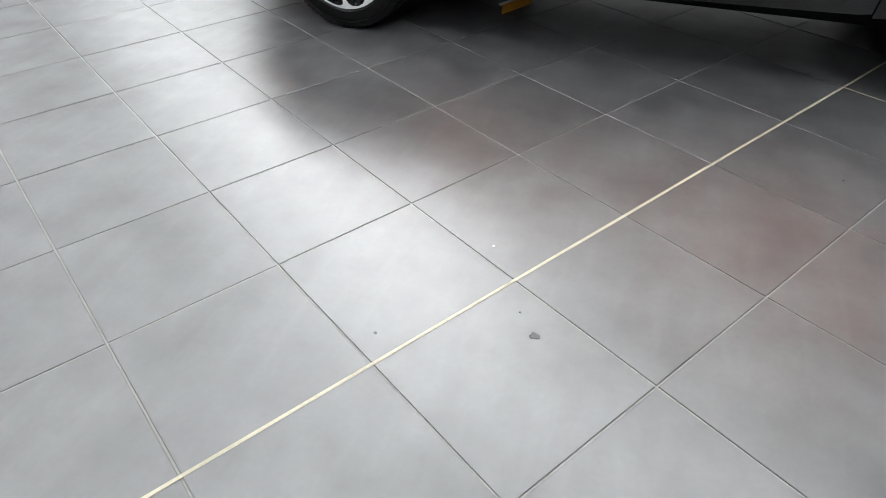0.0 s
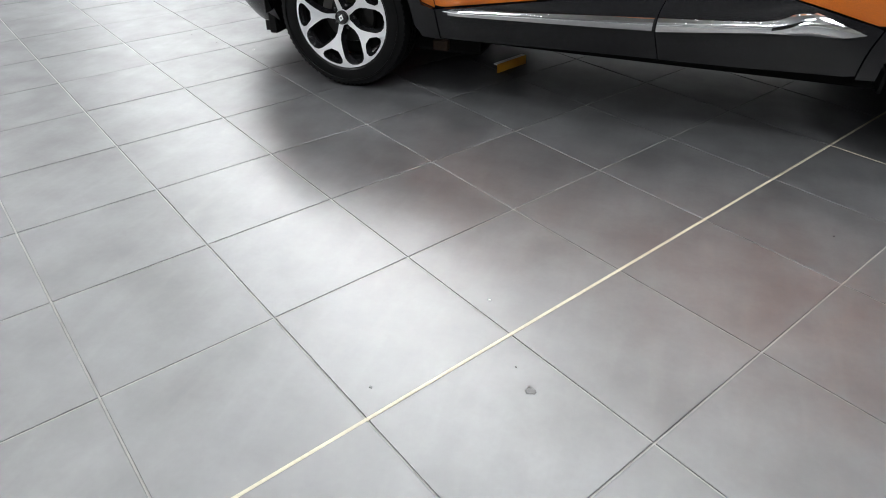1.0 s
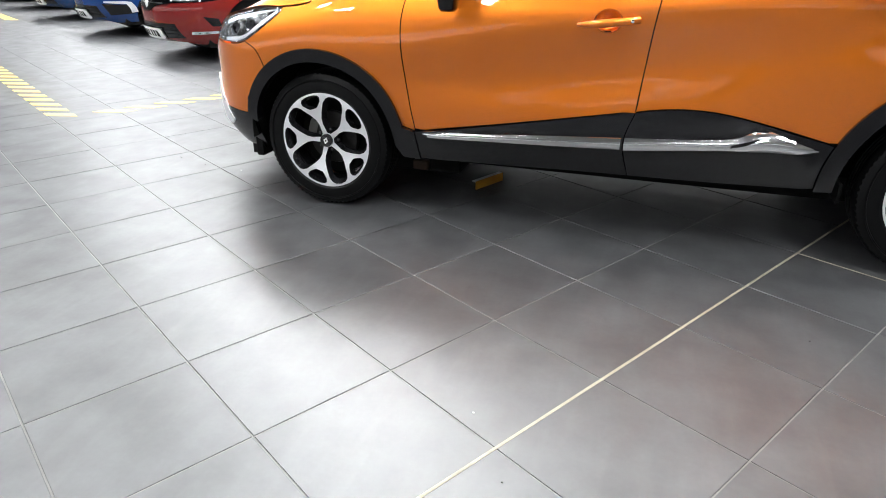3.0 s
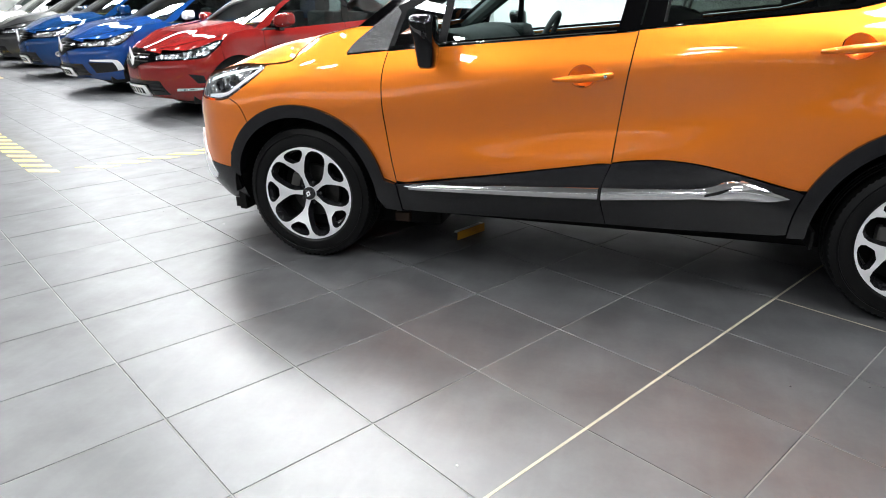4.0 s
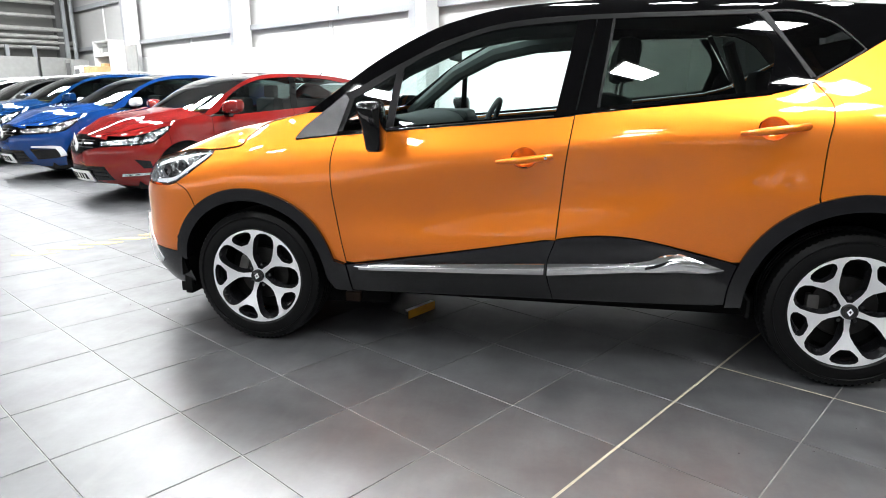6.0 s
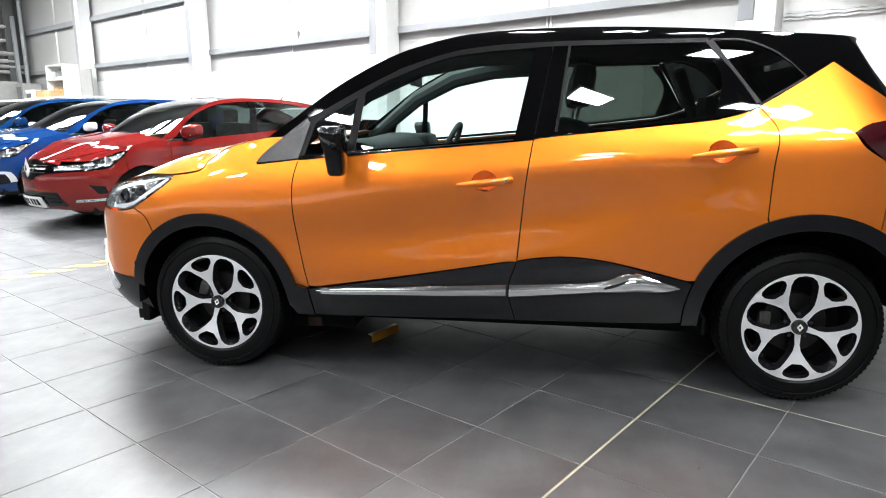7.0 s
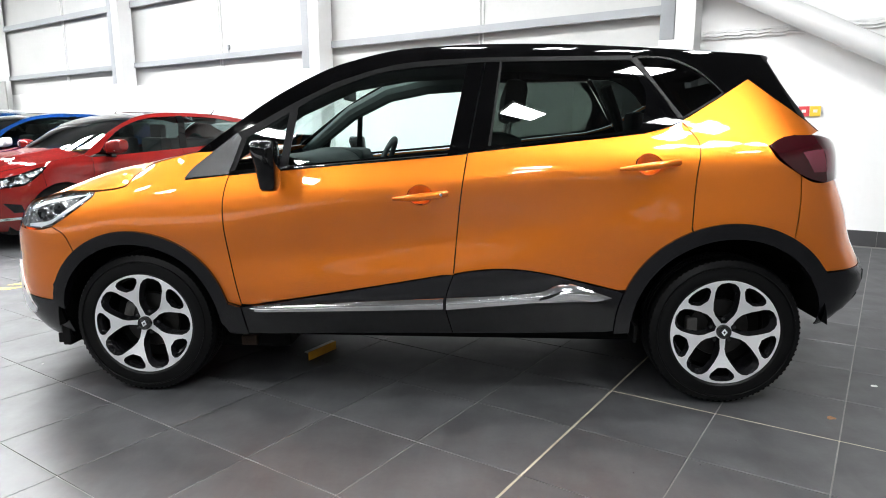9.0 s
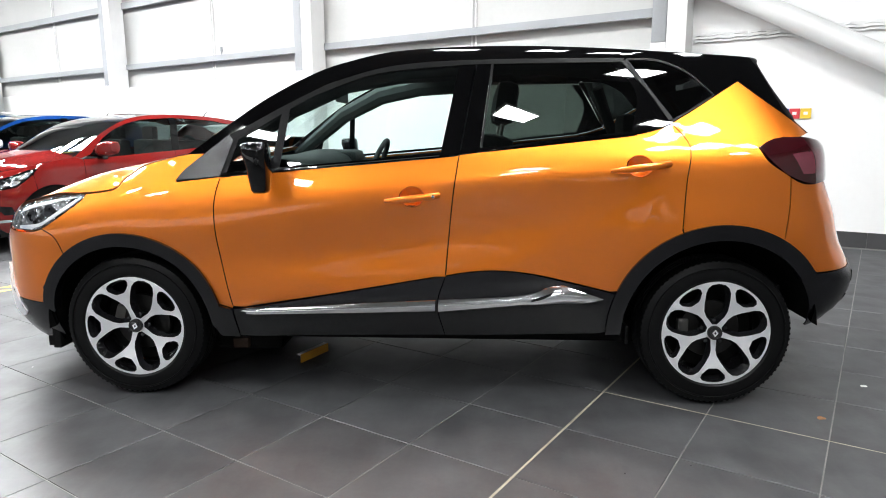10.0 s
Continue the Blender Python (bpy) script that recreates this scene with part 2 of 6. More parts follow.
def mat_tile():
    """Dark grey through-coloured porcelain, cloudy, with scuffs and a satin polish."""
    m, nt, b = node_mat("floor_tile_porcelain")
    geo, oi = nt.nodes.new("ShaderNodeNewGeometry"), nt.nodes.new("ShaderNodeObjectInfo")
    add = nt.nodes.new("ShaderNodeMath")
    add.operation = "MULTIPLY_ADD"
    add.inputs[1].default_value = 1.0
    nt.links.new(oi.outputs["Random"], add.inputs[0])
    nt.links.new(geo.outputs["Random Per Island"], add.inputs[2])
    off = nt.nodes.new("ShaderNodeCombineXYZ")
    sc = nt.nodes.new("ShaderNodeMath")
    sc.operation = "MULTIPLY"
    sc.inputs[1].default_value = 37.0
    nt.links.new(add.outputs[0], sc.inputs[0])
    nt.links.new(sc.outputs[0], off.inputs[2])
    vadd = nt.nodes.new("ShaderNodeVectorMath")
    nt.links.new(geo.outputs["Position"], vadd.inputs[0])
    nt.links.new(off.outputs[0], vadd.inputs[1])
    cloud, fine, scuff = (nt.nodes.new("ShaderNodeTexNoise") for _ in range(3))
    cloud.inputs["Scale"].default_value, fine.inputs["Scale"].default_value, scuff.inputs["Scale"].default_value = 5.5, 60, 3.0
    cloud.inputs["Detail"].default_value = fine.inputs["Detail"].default_value = 6
    scuff.inputs["Detail"].default_value, scuff.inputs["Distortion"].default_value = 6, 0.4
    mp = nt.nodes.new("ShaderNodeMapping")
    mp.inputs["Rotation"].default_value = (0, 0, 0.7)
    mp.inputs["Scale"].default_value = (5.0, 1.1, 1)
    nt.links.new(vadd.outputs[0], cloud.inputs["Vector"])
    nt.links.new(geo.outputs["Position"], fine.inputs["Vector"])
    nt.links.new(vadd.outputs[0], mp.inputs["Vector"])
    nt.links.new(mp.outputs[0], scuff.inputs["Vector"])
    c = nt.nodes.new("ShaderNodeValToRGB")
    c.color_ramp.elements[0].position, c.color_ramp.elements[0].color = 0.3, (0.030, 0.0305, 0.0328, 1)
    c.color_ramp.elements[1].position, c.color_ramp.elements[1].color = 0.72, (0.066, 0.0667, 0.0700, 1)
    nt.links.new(cloud.outputs["Fac"], c.inputs[0])
    hs = nt.nodes.new("ShaderNodeHueSaturation")
    mr = nt.nodes.new("ShaderNodeMapRange")
    mr.inputs["To Min"].default_value, mr.inputs["To Max"].default_value = 0.85, 1.15
    nt.links.new(fine.outputs["Fac"], mr.inputs["Value"])
    nt.links.new(mr.outputs[0], hs.inputs["Value"])
    nt.links.new(c.outputs[0], hs.inputs["Color"])
    sr = nt.nodes.new("ShaderNodeValToRGB")
    sr.color_ramp.elements[0].position, sr.color_ramp.elements[1].position = 0.50, 0.90
    nt.links.new(scuff.outputs["Fac"], sr.inputs[0])
    mixc = nt.nodes.new("ShaderNodeMix")
    mixc.data_type = "RGBA"
    sm = nt.nodes.new("ShaderNodeMath")
    sm.operation = "MULTIPLY"
    sm.inputs[1].default_value = 0.10
    nt.links.new(sr.outputs[0], sm.inputs[0])
    nt.links.new(sm.outputs[0], mixc.inputs[0])
    nt.links.new(hs.outputs[0], mixc.inputs[6])
    mixc.inputs[7].default_value = (0.22, 0.215, 0.21, 1)
    dif, glo, lw, pw, ma, mxs = (nt.nodes.new("ShaderNode" + k) for k in ("BsdfDiffuse", "BsdfGlossy", "LayerWeight", "Math", "Math", "MixShader"))
    nt.links.new(mixc.outputs[2], dif.inputs["Color"])
    r = nt.nodes.new("ShaderNodeMapRange")
    r.inputs["From Min"].default_value, r.inputs["From Max"].default_value = 0.3, 0.75
    r.inputs["To Min"].default_value, r.inputs["To Max"].default_value = 0.40, 0.45
    nt.links.new(cloud.outputs["Fac"], r.inputs["Value"])
    nt.links.new(r.outputs[0], glo.inputs["Roughness"])
    lw.inputs["Blend"].default_value = 0.5
    pw.operation, ma.operation = "POWER", "MULTIPLY_ADD"
    pw.inputs[1].default_value, ma.inputs[1].default_value, ma.inputs[2].default_value = 5.0, 0.06, 0.110
    nt.links.new(lw.outputs["Facing"], pw.inputs[0])
    nt.links.new(pw.outputs[0], ma.inputs[0])
    nt.links.new(ma.outputs[0], mxs.inputs[0])
    nt.links.new(dif.outputs[0], mxs.inputs[1])
    nt.links.new(glo.outputs[0], mxs.inputs[2])
    nt.links.new(mxs.outputs[0], nt.nodes["Material Output"].inputs["Surface"])
    nt.nodes.remove(b)
    bu = nt.nodes.new("ShaderNodeBump")
    bu.inputs["Strength"].default_value, bu.inputs["Distance"].default_value = 0.12, 0.001
    nt.links.new(fine.outputs["Fac"], bu.inputs["Height"])
    nt.links.new(bu.outputs[0], glo.inputs["Normal"])
    return m


ORANGE = mat_paint("orange_paint", (0.88, 0.224, 0.015), 0.82, 0.39)
BLACK_GLOSS = mat_plain("black_gloss_paint", (0.0013, 0.0013, 0.0015), 0.03, vary=0.05, spec=0.5)
CLAD = mat_plain("grey_black_plastic", (0.0024, 0.0024, 0.0034), 0.26, bump=0.04, bump_scale=900, spec=0.5)
TRIM = mat_plain("satin_grey_trim", (0.0030, 0.0030, 0.0034), 0.38, spec=0.13)
DARK = mat_plain("black_underbody", (0.0015, 0.0015, 0.0015), 0.8, spec=0.2)
RUBBER = mat_plain("tyre_rubber", (0.0022, 0.0022, 0.0024), 0.46, bump=0.15, bump_scale=200, scale=20, spec=0.17)
CHROME = mat_plain("chrome", (0.86, 0.87, 0.88), 0.06, metal=1.0, vary=0.02)
STRIP = mat_plain("satin_chrome", (0.86, 0.86, 0.87), 0.12, metal=1.0, vary=0.02)
SILVER = mat_plain("machined_alloy", (0.88, 0.88, 0.89), 0.30, metal=0.25, vary=0.03, scale=30)
DISC = mat_plain("dull_brake_disc", (0.035, 0.034, 0.033), 0.45, metal=0.9, vary=0.3, scale=25)
ALLOY = mat_plain("brushed_wheel_alloy", (0.80, 0.80, 0.815), 0.36, metal=0.5, vary=0.06, scale=14)
STEEL = mat_plain("brake_steel", (0.35, 0.34, 0.33), 0.4, metal=1.0, vary=0.2, scale=25)
WHEEL_BLACK = mat_plain("wheel_gloss_black", (0.008, 0.008, 0.009), 0.15, coat=0.8)
GLASS = mat_glass("side_glass", (0.78, 0.88, 0.86))
TINT = mat_glass("privacy_glass", (0.20, 0.24, 0.22))
DARKGLASS = mat_glass("dark_privacy_glass", (0.03, 0.035, 0.035))
LENS = mat_glass("headlight_lens", (0.93, 0.95, 0.97), 0.4)
REDLENS = mat_plain("tail_lens_red", (0.03, 0.003, 0.005), 0.08, coat=1.0, vary=0.15)
LINING = mat_plain("interior_dark_fabric", (0.018, 0.019, 0.020), 0.8, bump=0.3, bump_scale=300)
LINING_GREY = mat_plain("interior_grey_plastic", (0.0075, 0.0105, 0.0105), 0.6, spec=0.12)
TILE = mat_tile()
GROUT = mat_plain("floor_grout", (0.19, 0.186, 0.176), 0.8, vary=0.2, scale=6)
CREAM = mat_plain("cream_joint_strip", (0.34, 0.31, 0.23), 0.6, vary=0.35, scale=7)
WHITE = mat_plain("white_wall_paint", (0.78, 0.78, 0.77), 0.55, vary=0.03, scale=1.5, bump=0.1)
CLADDING = mat_plain("white_steel_cladding", (0.42, 0.42, 0.408), 0.5, vary=0.06, scale=1.2)
GREYSTEEL = mat_plain("grey_painted_steel", (0.27, 0.28, 0.29), 0.45, vary=0.08, scale=3)
WHITESTEEL = mat_plain("white_painted_steel", (0.66, 0.66, 0.65), 0.4, vary=0.04, scale=3)
LAMP = mat_emit("lamp_diffuser", (0.96, 0.985, 1.0), LAMP_POWER)
YELLOW = mat_plain("yellow_tape", (0.62, 0.43, 0.06), 0.5, vary=0.1, scale=8)
GREYWALL = mat_plain("grey_wall_paint", (0.12, 0.12, 0.112), 0.6, vary=0.05, scale=1.5)
DARKWALL = mat_plain("dark_grey_wall_paint", (0.07, 0.07, 0.074), 0.6, vary=0.08, scale=1.5)
CEILGREY = mat_plain("grey_ceiling_steel", (0.11, 0.11, 0.112), 0.6, vary=0.08, scale=1.0)
BASETILE = mat_plain("dark_baseboard_tile", (0.05, 0.05, 0.052), 0.35, vary=0.15)


def hall_box(name, u0, u1, v0, v1, z0, z1, mat, bevel=0.0, label="", category="", kind="structure"):
    ob = part(name, bm_box(u0, u1, v0, v1, z0, z1, bevel), mat)
    ob.matrix_world = HALL
    if kind or label:
        tagged(ob, label, category, kind=kind)
    return ob


# ---- the hall ----
U0, U1, V0 = -20.8, 9.0, -9.0
floor = hall_box("floor", U0, U1, V0, WALL_V + 0.5, -0.15, -0.003, GROUT, label="dark grey porcelain tiled showroom floor with pale joints", category="floor")
ceiling = hall_box("ceiling", U0, U1, V0, WALL_V + 0.5, CEIL, CEIL + 0.2, CEILGREY, label="dark grey steel hall ceiling", category="ceiling")
hall_box("wall_north", U0, U1, WALL_V + 0.10, WALL_V + 0.4, 0, CEIL, CLADDING, label="white steel-clad hall wall", category="wall")
hall_box("wall_west", U0 - 0.3, U0, V0, WALL_V + 0.4, 0, CEIL, GREYWALL, label="pale end wall of the hall", category="wall")
hall_box("wall_east", U1, U1 + 0.3, V0, WALL_V + 0.4, 0, CEIL, GREYWALL, label="plain grey wall", category="wall")
# unseen: added so the orange car's lower doors mirror something pale
hall_box("south_reflector", U0, U1, V0, V0 + 0.06, 0, 1.5, WHITE, label="unseen white band added along the south wall as a reflector", category="wall lining")
hall_box("wall_south", U0, U1, V0 - 0.3, V0, 0, CEIL, DARKWALL, label="plain dark grey wall", category="wall")

# lower wall lining, in front of the cladding, bay by bay
COLS = [0.79, -4.83, -10.34, -15.92]
def wall_lining():
    edges = [U0] + sorted(c for c in COLS) + [U1]
    for a, b in zip(edges[1:], edges[2:]):
        top = 2.15 if b <= 1.0 else CEIL
        a2, b2 = (a if a == U0 else a + 0.10), (b if b == U1 else b - 0.10)
        bm = bm_box(a2, b2, WALL_V, WALL_V + 0.10, 0, top, 0.004)
        ob = part("wall_lining", bm, WHITE)
        ob.matrix_world = HALL
        tagged(ob, "smooth white painted lower wall lining", "wall", kind="structure")
    # vertical ribs and joints of the cladding sheets
    for a, b in zip(edges[:-2], edges[1:-1]):
        mid = 0.5 * (a + b)
        for du in (-0.03, 0.03):
            bm = bm_tube([(mid + du, WALL_V + 0.085, 2.15), (mid + du, WALL_V + 0.085, CEIL)], 0.012, 6)
            ob = part("conduit", bm, WHITESTEEL)
            ob.matrix_world = HALL
            tagged(ob, "thin white vertical conduit on the wall", "conduit", "wall conduits", "structure")
        # horizontal rails
        for z0, z1 in ((2.50, 2.60), (3.68, 3.80), (4.9, 5.02)):
            bm = bmesh.new()
            bm_box(a + 0.11, b - 0.11, WALL_V - 0.03, WALL_V + 0.10, z1 - 0.02, z1, 0.0, bm)
            bm_box(a + 0.11, b - 0.11, WALL_V - 0.03, WALL_V - 0.01, z0, z1 - 0.02, 0.0, bm)
            bm_box(a + 0.11, b - 0.11, WALL_V - 0.01, WALL_V + 0.03, z0, z0 + 0.015, 0.0, bm)
            ob = part("wall_rail", bm, GREYSTEEL)
            ob.matrix_world = HALL
            tagged(ob, "grey steel wall rail between columns", "rail", "wall rails", "structure")
wall_lining()


def rail_stud():
    """A short stud standing on the wall rail beside the conduit."""
    h = part("rail_stud", bm_tube([(-7.32, WALL_V + .05, 2.598), (-7.32, WALL_V + .05, 2.66), (-7.32, WALL_V + .05, 2.67), (-7.32, WALL_V + .05, 2.74), (-7.32, WALL_V + .05, 2.75)], [.010, .010, .026, .026, .018], 10), GREYSTEEL, smooth=True)
    h.matrix_world = HALL
    tagged(h, "small grey steel stud standing on the wall rail", "stud")


rail_stud()


def column(u):
    t = thing("column", HALL @ Matrix.Translation((u, WALL_V - 0.15, 0)), "white painted steel hall column with grey downpipe", "column", "hall columns", "structure")
    m = HALL @ Matrix.Translation((u, WALL_V - 0.15, 0))
    part("front_flange", bm_box(-0.105, 0.105, -0.15, -0.13, 0, CEIL, 0.002), WHITESTEEL, t, m=m)
    part("web", bm_box(-0.012, 0.012, -0.13, 0.13, 0, CEIL), WHITESTEEL, t, m=m)
    part("back_flange", bm_box(-0.105, 0.105, 0.13, 0.15, 0, CEIL), WHITESTEEL, t, m=m)
    part("side_casing", bm_box(0.09, 0.105, -0.129, 0.129, 0, CEIL), WHITESTEEL, t, m=m)
    bm = bm_box(-0.275, -0.112, -0.15, -0.02, 2.18, CEIL, 0.02)
    part("downpipe", bm, GREYSTEEL, t, "grey downpipe", smooth=True, m=m)
    part("base_casing", bm_box(-0.28, -0.108, -0.148, 0.15, 0, 2.178, 0.004), WHITE, t, m=m)
    return t
for c in COLS:
    column(c)


def right_bay():
    # corrugated rail and strip over the lower wall
    bm = bmesh.new()
    n = 90
    for z0, z1, d in ((2.175, 2.20, 0.03), (2.205, 2.235, 0.045), (2.24, 2.265, 0.03)):
        vs = []
        for k in range(n + 1):
            u = 0.92 + (6.5 - 0.92) * k / n
            w = 0.006 * math.sin(k * 1.9)
            vs.append([bm.verts.new((u, WALL_V - d - (0 if j in (0, 3) else w), z + (w if j < 2 else w * 0.6))) for j, z in enumerate((z0, z0, z1, z1))])
            vs[-1][0].co.y = vs[-1][3].co.y = WALL_V - 0.003
        for a, b in zip(vs, vs[1:]):
            for j in range(4):
                bm.faces.new((a[j], a[(j + 1) % 4], b[(j + 1) % 4], b[j]))
    ob = part("cable_tray", bm, WHITESTEEL)
    ob.matrix_world = HALL
    tagged(ob, "white corrugated cable tray along the wall", "cable tray")
    # slanting brace
    t = part("brace_pole", bm_tube([(0.55, WALL_V - 0.25, 3.05), (4.3, WALL_V - 0.25, 1.02)], 0.115, 24), WHITESTEEL, smooth=True)
    t.matrix_world = HALL
    tagged(t, "thick white slanting steel brace before the wall", "brace")
    ob = part("brace_foot", bm_box(4.1, 4.6, WALL_V - 0.45, WALL_V - 0.05, 0, 1.1, 0.01), WHITE)
    ob.matrix_world = HALL
    tagged(ob, "white block under the slanting brace", "block", kind="structure")
    # baseboard of dark tiles
    u = 0.92
    base = hall_box("baseboard", 0.92, U1, WALL_V - 0.006, WALL_V - 0.001, 0, 0.160, GROUT, label="dark tiled baseboard along the white wall", category="baseboard")
    while u < U1 - 0.4:
        bm = bm_box(u + 0.002, u + 0.455, WALL_V - 0.018, WALL_V - 0.005, 0.001, 0.162, 0.002)
        part("tile", bm, BASETILE, base, m=HALL)
        u += 0.457
    # small square signs
    cols = ((0.05, 0.16, 0.5), (0.65, 0.05, 0.06), (0.8, 0.55, 0.05))
    for k, (c, nm) in enumerate(zip(cols, ("blue", "red", "yellow"))):
        u0 = 1.83 + 0.105 * k
        t = thing("wall_sign", HALL @ Matrix.Translation((u0 + 0.05, WALL_V - 0.004, 1.33)), f"small square {nm} sign on a white wall", "sign", "wall signs")
        part("plate", bm_box(u0, u0 + 0.1, WALL_V - 0.016, WALL_V - 0.004, 1.325, 1.43, 0.002), mat_plain(nm + "_sign", c, 0.4), t, m=HALL)
        part("symbol", bm_box(u0 + 0.03, u0 + 0.07, WALL_V - 0.019, WALL_V - 0.015, 1.365, 1.395, 0.001), WHITE, t, "white bar", m=HALL)
right_bay()


def ceiling_light(u, v):
    t = thing("ceiling_light", HALL @ Matrix.Translation((u, v, CEIL)), "white square hall luminaire with a glowing diffuser", "lamp", "ceiling lights")
    m = HALL @ Matrix.Translation((u, v, 5.3))
    part("housing", bm_box(-0.33, 0.33, -0.33, 0.33, 0.012, 0.09, 0.008), WHITESTEEL, t, m=m)
    part("diffuser", bm_box(-0.30, 0.30, -0.30, 0.30, 0.0, 0.011), LAMP, t, "glowing white diffuser", m=m)
    for dv in (-0.25, 0.25):
        part("hanger", bm_tube([(0, dv, 0.088), (0, dv, CEIL - 5.3)], 0.006, 6), GREYSTEEL, t, m=m)
    return t
lamp0 = ceiling_light(-17.6, 2.6)
for i in range(1, 15):
    copy_thing(lamp0, HALL @ Matrix.Translation((-17.6 + 1.1 * i, 2.6, CEIL)))
SMALL = [(-1.1, 2.6, 0.72), (0.0, 2.6, 0.6), (1.1, 2.6, 0.55), (-1.3, 0.1, 0.6), (3.3, 0.5, 0.62), (4.35, -0.5, 0.6), (4.8, -0.3, 0.6), (5.25, 0.0, 0.6), (2.1, 2.1, 0.6), (3.0, 2.1, 0.6)]
SMALL += [(-13.63 + 3.3 * i, -1.25, 0.85 if i < 3 else 0.62) for i in range(7)] + [(u, -5.1, 0.85) for u in (5.2, 0.92, -1.7, -5.0, -8.3, -11.6, -14.9)]
# the last two have no known source: added to brighten the south end
SMALL += [(-3.05, -2.75, 0.75), (6.6, -7.6, 1.0), (0.0, -7.8, 0.9)]
for u, v, k in SMALL:
    copy_thing(lamp0, HALL @ Matrix.Translation((u, v, CEIL)) @ Matrix.Diagonal((k, k, 1, 1)))

# ---- the orange car: x runs from its nose to its tail, its left side lies near y = 0 ----
CY = 0.85


def spl(pts):
    """A natural cubic spline through (x, y) points."""
    X, Y = np.array([p[0] for p in pts], float), np.array([p[1] for p in pts], float)
    n = len(X)
    H = np.diff(X)
    A, r = np.eye(n), np.zeros(n)
    for i in range(1, n - 1):
        A[i, i - 1:i + 2] = H[i - 1], 2 * (H[i - 1] + H[i]), H[i]
        r[i] = 6 * ((Y[i + 1] - Y[i]) / H[i] - (Y[i] - Y[i - 1]) / H[i - 1])
    M = np.linalg.solve(A, r).tolist()
    X, Y, H = X.tolist(), Y.tolist(), H.tolist()

    def f(x):
        x = min(max(x, X[0]), X[-1])
        i = 0
        while i < n - 2 and x > X[i + 1]:
            i += 1
        a, b, h = X[i + 1] - x, x - X[i], H[i]
        return (M[i] * a ** 3 + M[i + 1] * b ** 3) / (6 * h) + (Y[i] / h - M[i] * h / 6) * a + (Y[i + 1] / h - M[i + 1] * h / 6) * b
    return f


def bell(a, w):
    return math.exp(-(a / w) ** 2)


PROF = spl([(.15, .10), (.28, .045), (.40, .0), (.52, -.022), (.68, -.026), (.80, -.040), (.90, -.049), (.95, -.045), (.98, -.038), (1.01, -.0265), (1.04, -.0135), (1.07, .0005), (1.10, .015), (1.16, .038), (1.22, .063), (1.28, .091), (1.34, .121), (1.40, .153), (1.46, .188), (1.51, .223), (1.56, .272), (1.60, .34)])
SOFT = spl([(.15, .10), (.28, .045), (.40, .0), (.52, -.022), (.68, -.026), (.80, -.038), (.88, -.037), (.96, -.027), (1.04, -.007), (1.10, .015), (1.2, .055), (1.6, .34)])
BROAD = spl([(.15, .10), (.28, .045), (.40, .0), (.52, -.022), (.68, -.026), (.80, -.038), (.88, -.044), (.95, -.038), (1.0, -.024), (1.05, -.004), (1.10, .017), (1.16, .040), (1.22, .064), (1.28, .090), (1.34, .118), (1.40, .149), (1.46, .184), (1.51, .219), (1.56, .268), (1.60, .336)])
NOSE = spl([(.15, -.70), (.25, -.82), (.33, -.87), (.45, -.865), (.60, -.85), (.72, -.84), (.82, -.785), (.92, -.70), (1.0, -.60), (1.1, -.5), (1.6, -.4)])
TAIL = spl([(.15, 2.97), (.30, 3.16), (.40, 3.27), (.48, 3.325), (.60, 3.325), (.72, 3.26), (.85, 3.22), (.98, 3.165), (1.16, 3.13), (1.25, 3.08), (1.45, 2.98), (1.6, 2.9)])


def flank0(x, z):
    run = .5 + .12 * math.log(1 + math.exp(min(40, (x - .5) / .12)))
    w = min(1, max(0, (x - .35) / .7))
    w = w * w * (3 - 2 * w) if z < 1.06 else 1
    s = z - 0.095 * (run - 1.25) * bell(z - 1.02, .24)
    y = w * PROF(s) + (1 - w) * SOFT(s) if w < 1 else PROF(s)
    if x > 2.2:
        w = min(1, (x - 2.2) / .35)
        w = w * w * (3 - 2 * w)
        y = (1 - w) * y + w * BROAD(s)
    y -= .034 * bell(x - 2.6, .48) * bell(z - .74, .22) + .014 * bell(x, .4) * bell(z - .74, .2)
    lip = max(0, .873 * (z - .82) - .487 * (x + .18) + .05)      # rolls in towards the bonnet
    if lip and x < .6 and z < 1.2:
        k = min(1, max(0, (.6 - x) / .4)) * min(1, max(0, (x + .55) / .40)) * (1 if z < 1.05 else (1.2 - z) / .15)
        y += 1.7 * min(lip, .14) * (2 * lip - min(lip, .14)) * k * k * (3 - 2 * k)
    return y + .030 * bell(z - .69 - .17 * (x - .9), .13) * bell(x - 1.45, .75)


def flank(x, z):
    """The car's left skin: a point for every x and z."""
    y = flank0(x, z)
    y += .5 * min(max(0, (.15 - x) / (.15 - NOSE(z))), 1.05) ** 5
    y += .45 * min(max(0, (x - 2.2) / (TAIL(z) - 2.2)), 1.05) ** 9
    return (x, y, z)


def front_skin(y, z):
    """The car's front: a point for every y and z."""
    y = 2 * CY - y
    w = min(y, 2 * CY - y) - flank0(-.3, z)
    return (.15 - (.15 - NOSE(z)) * (max(w, 1e-4) / .5) ** .2 if w < .5 else NOSE(z) - .02 * (1 - ((CY - y) / .4) ** 2), y, z)


def rear_skin(y, z):
    w = min(y, 2 * CY - y) - flank0(2.7, z)
    return (2.2 + (TAIL(z) - 2.2) * (max(w, 1e-5) / .45) ** (1 / 9) if w < .45 else TAIL(z) + .02 * (1 - ((CY - y) / .45) ** 2), y, z)


def over(p, is_normal=False):
    """The other side of the car."""
    return Vector((p[0], -p[1] if is_normal else 2 * CY - p[1], p[2]))


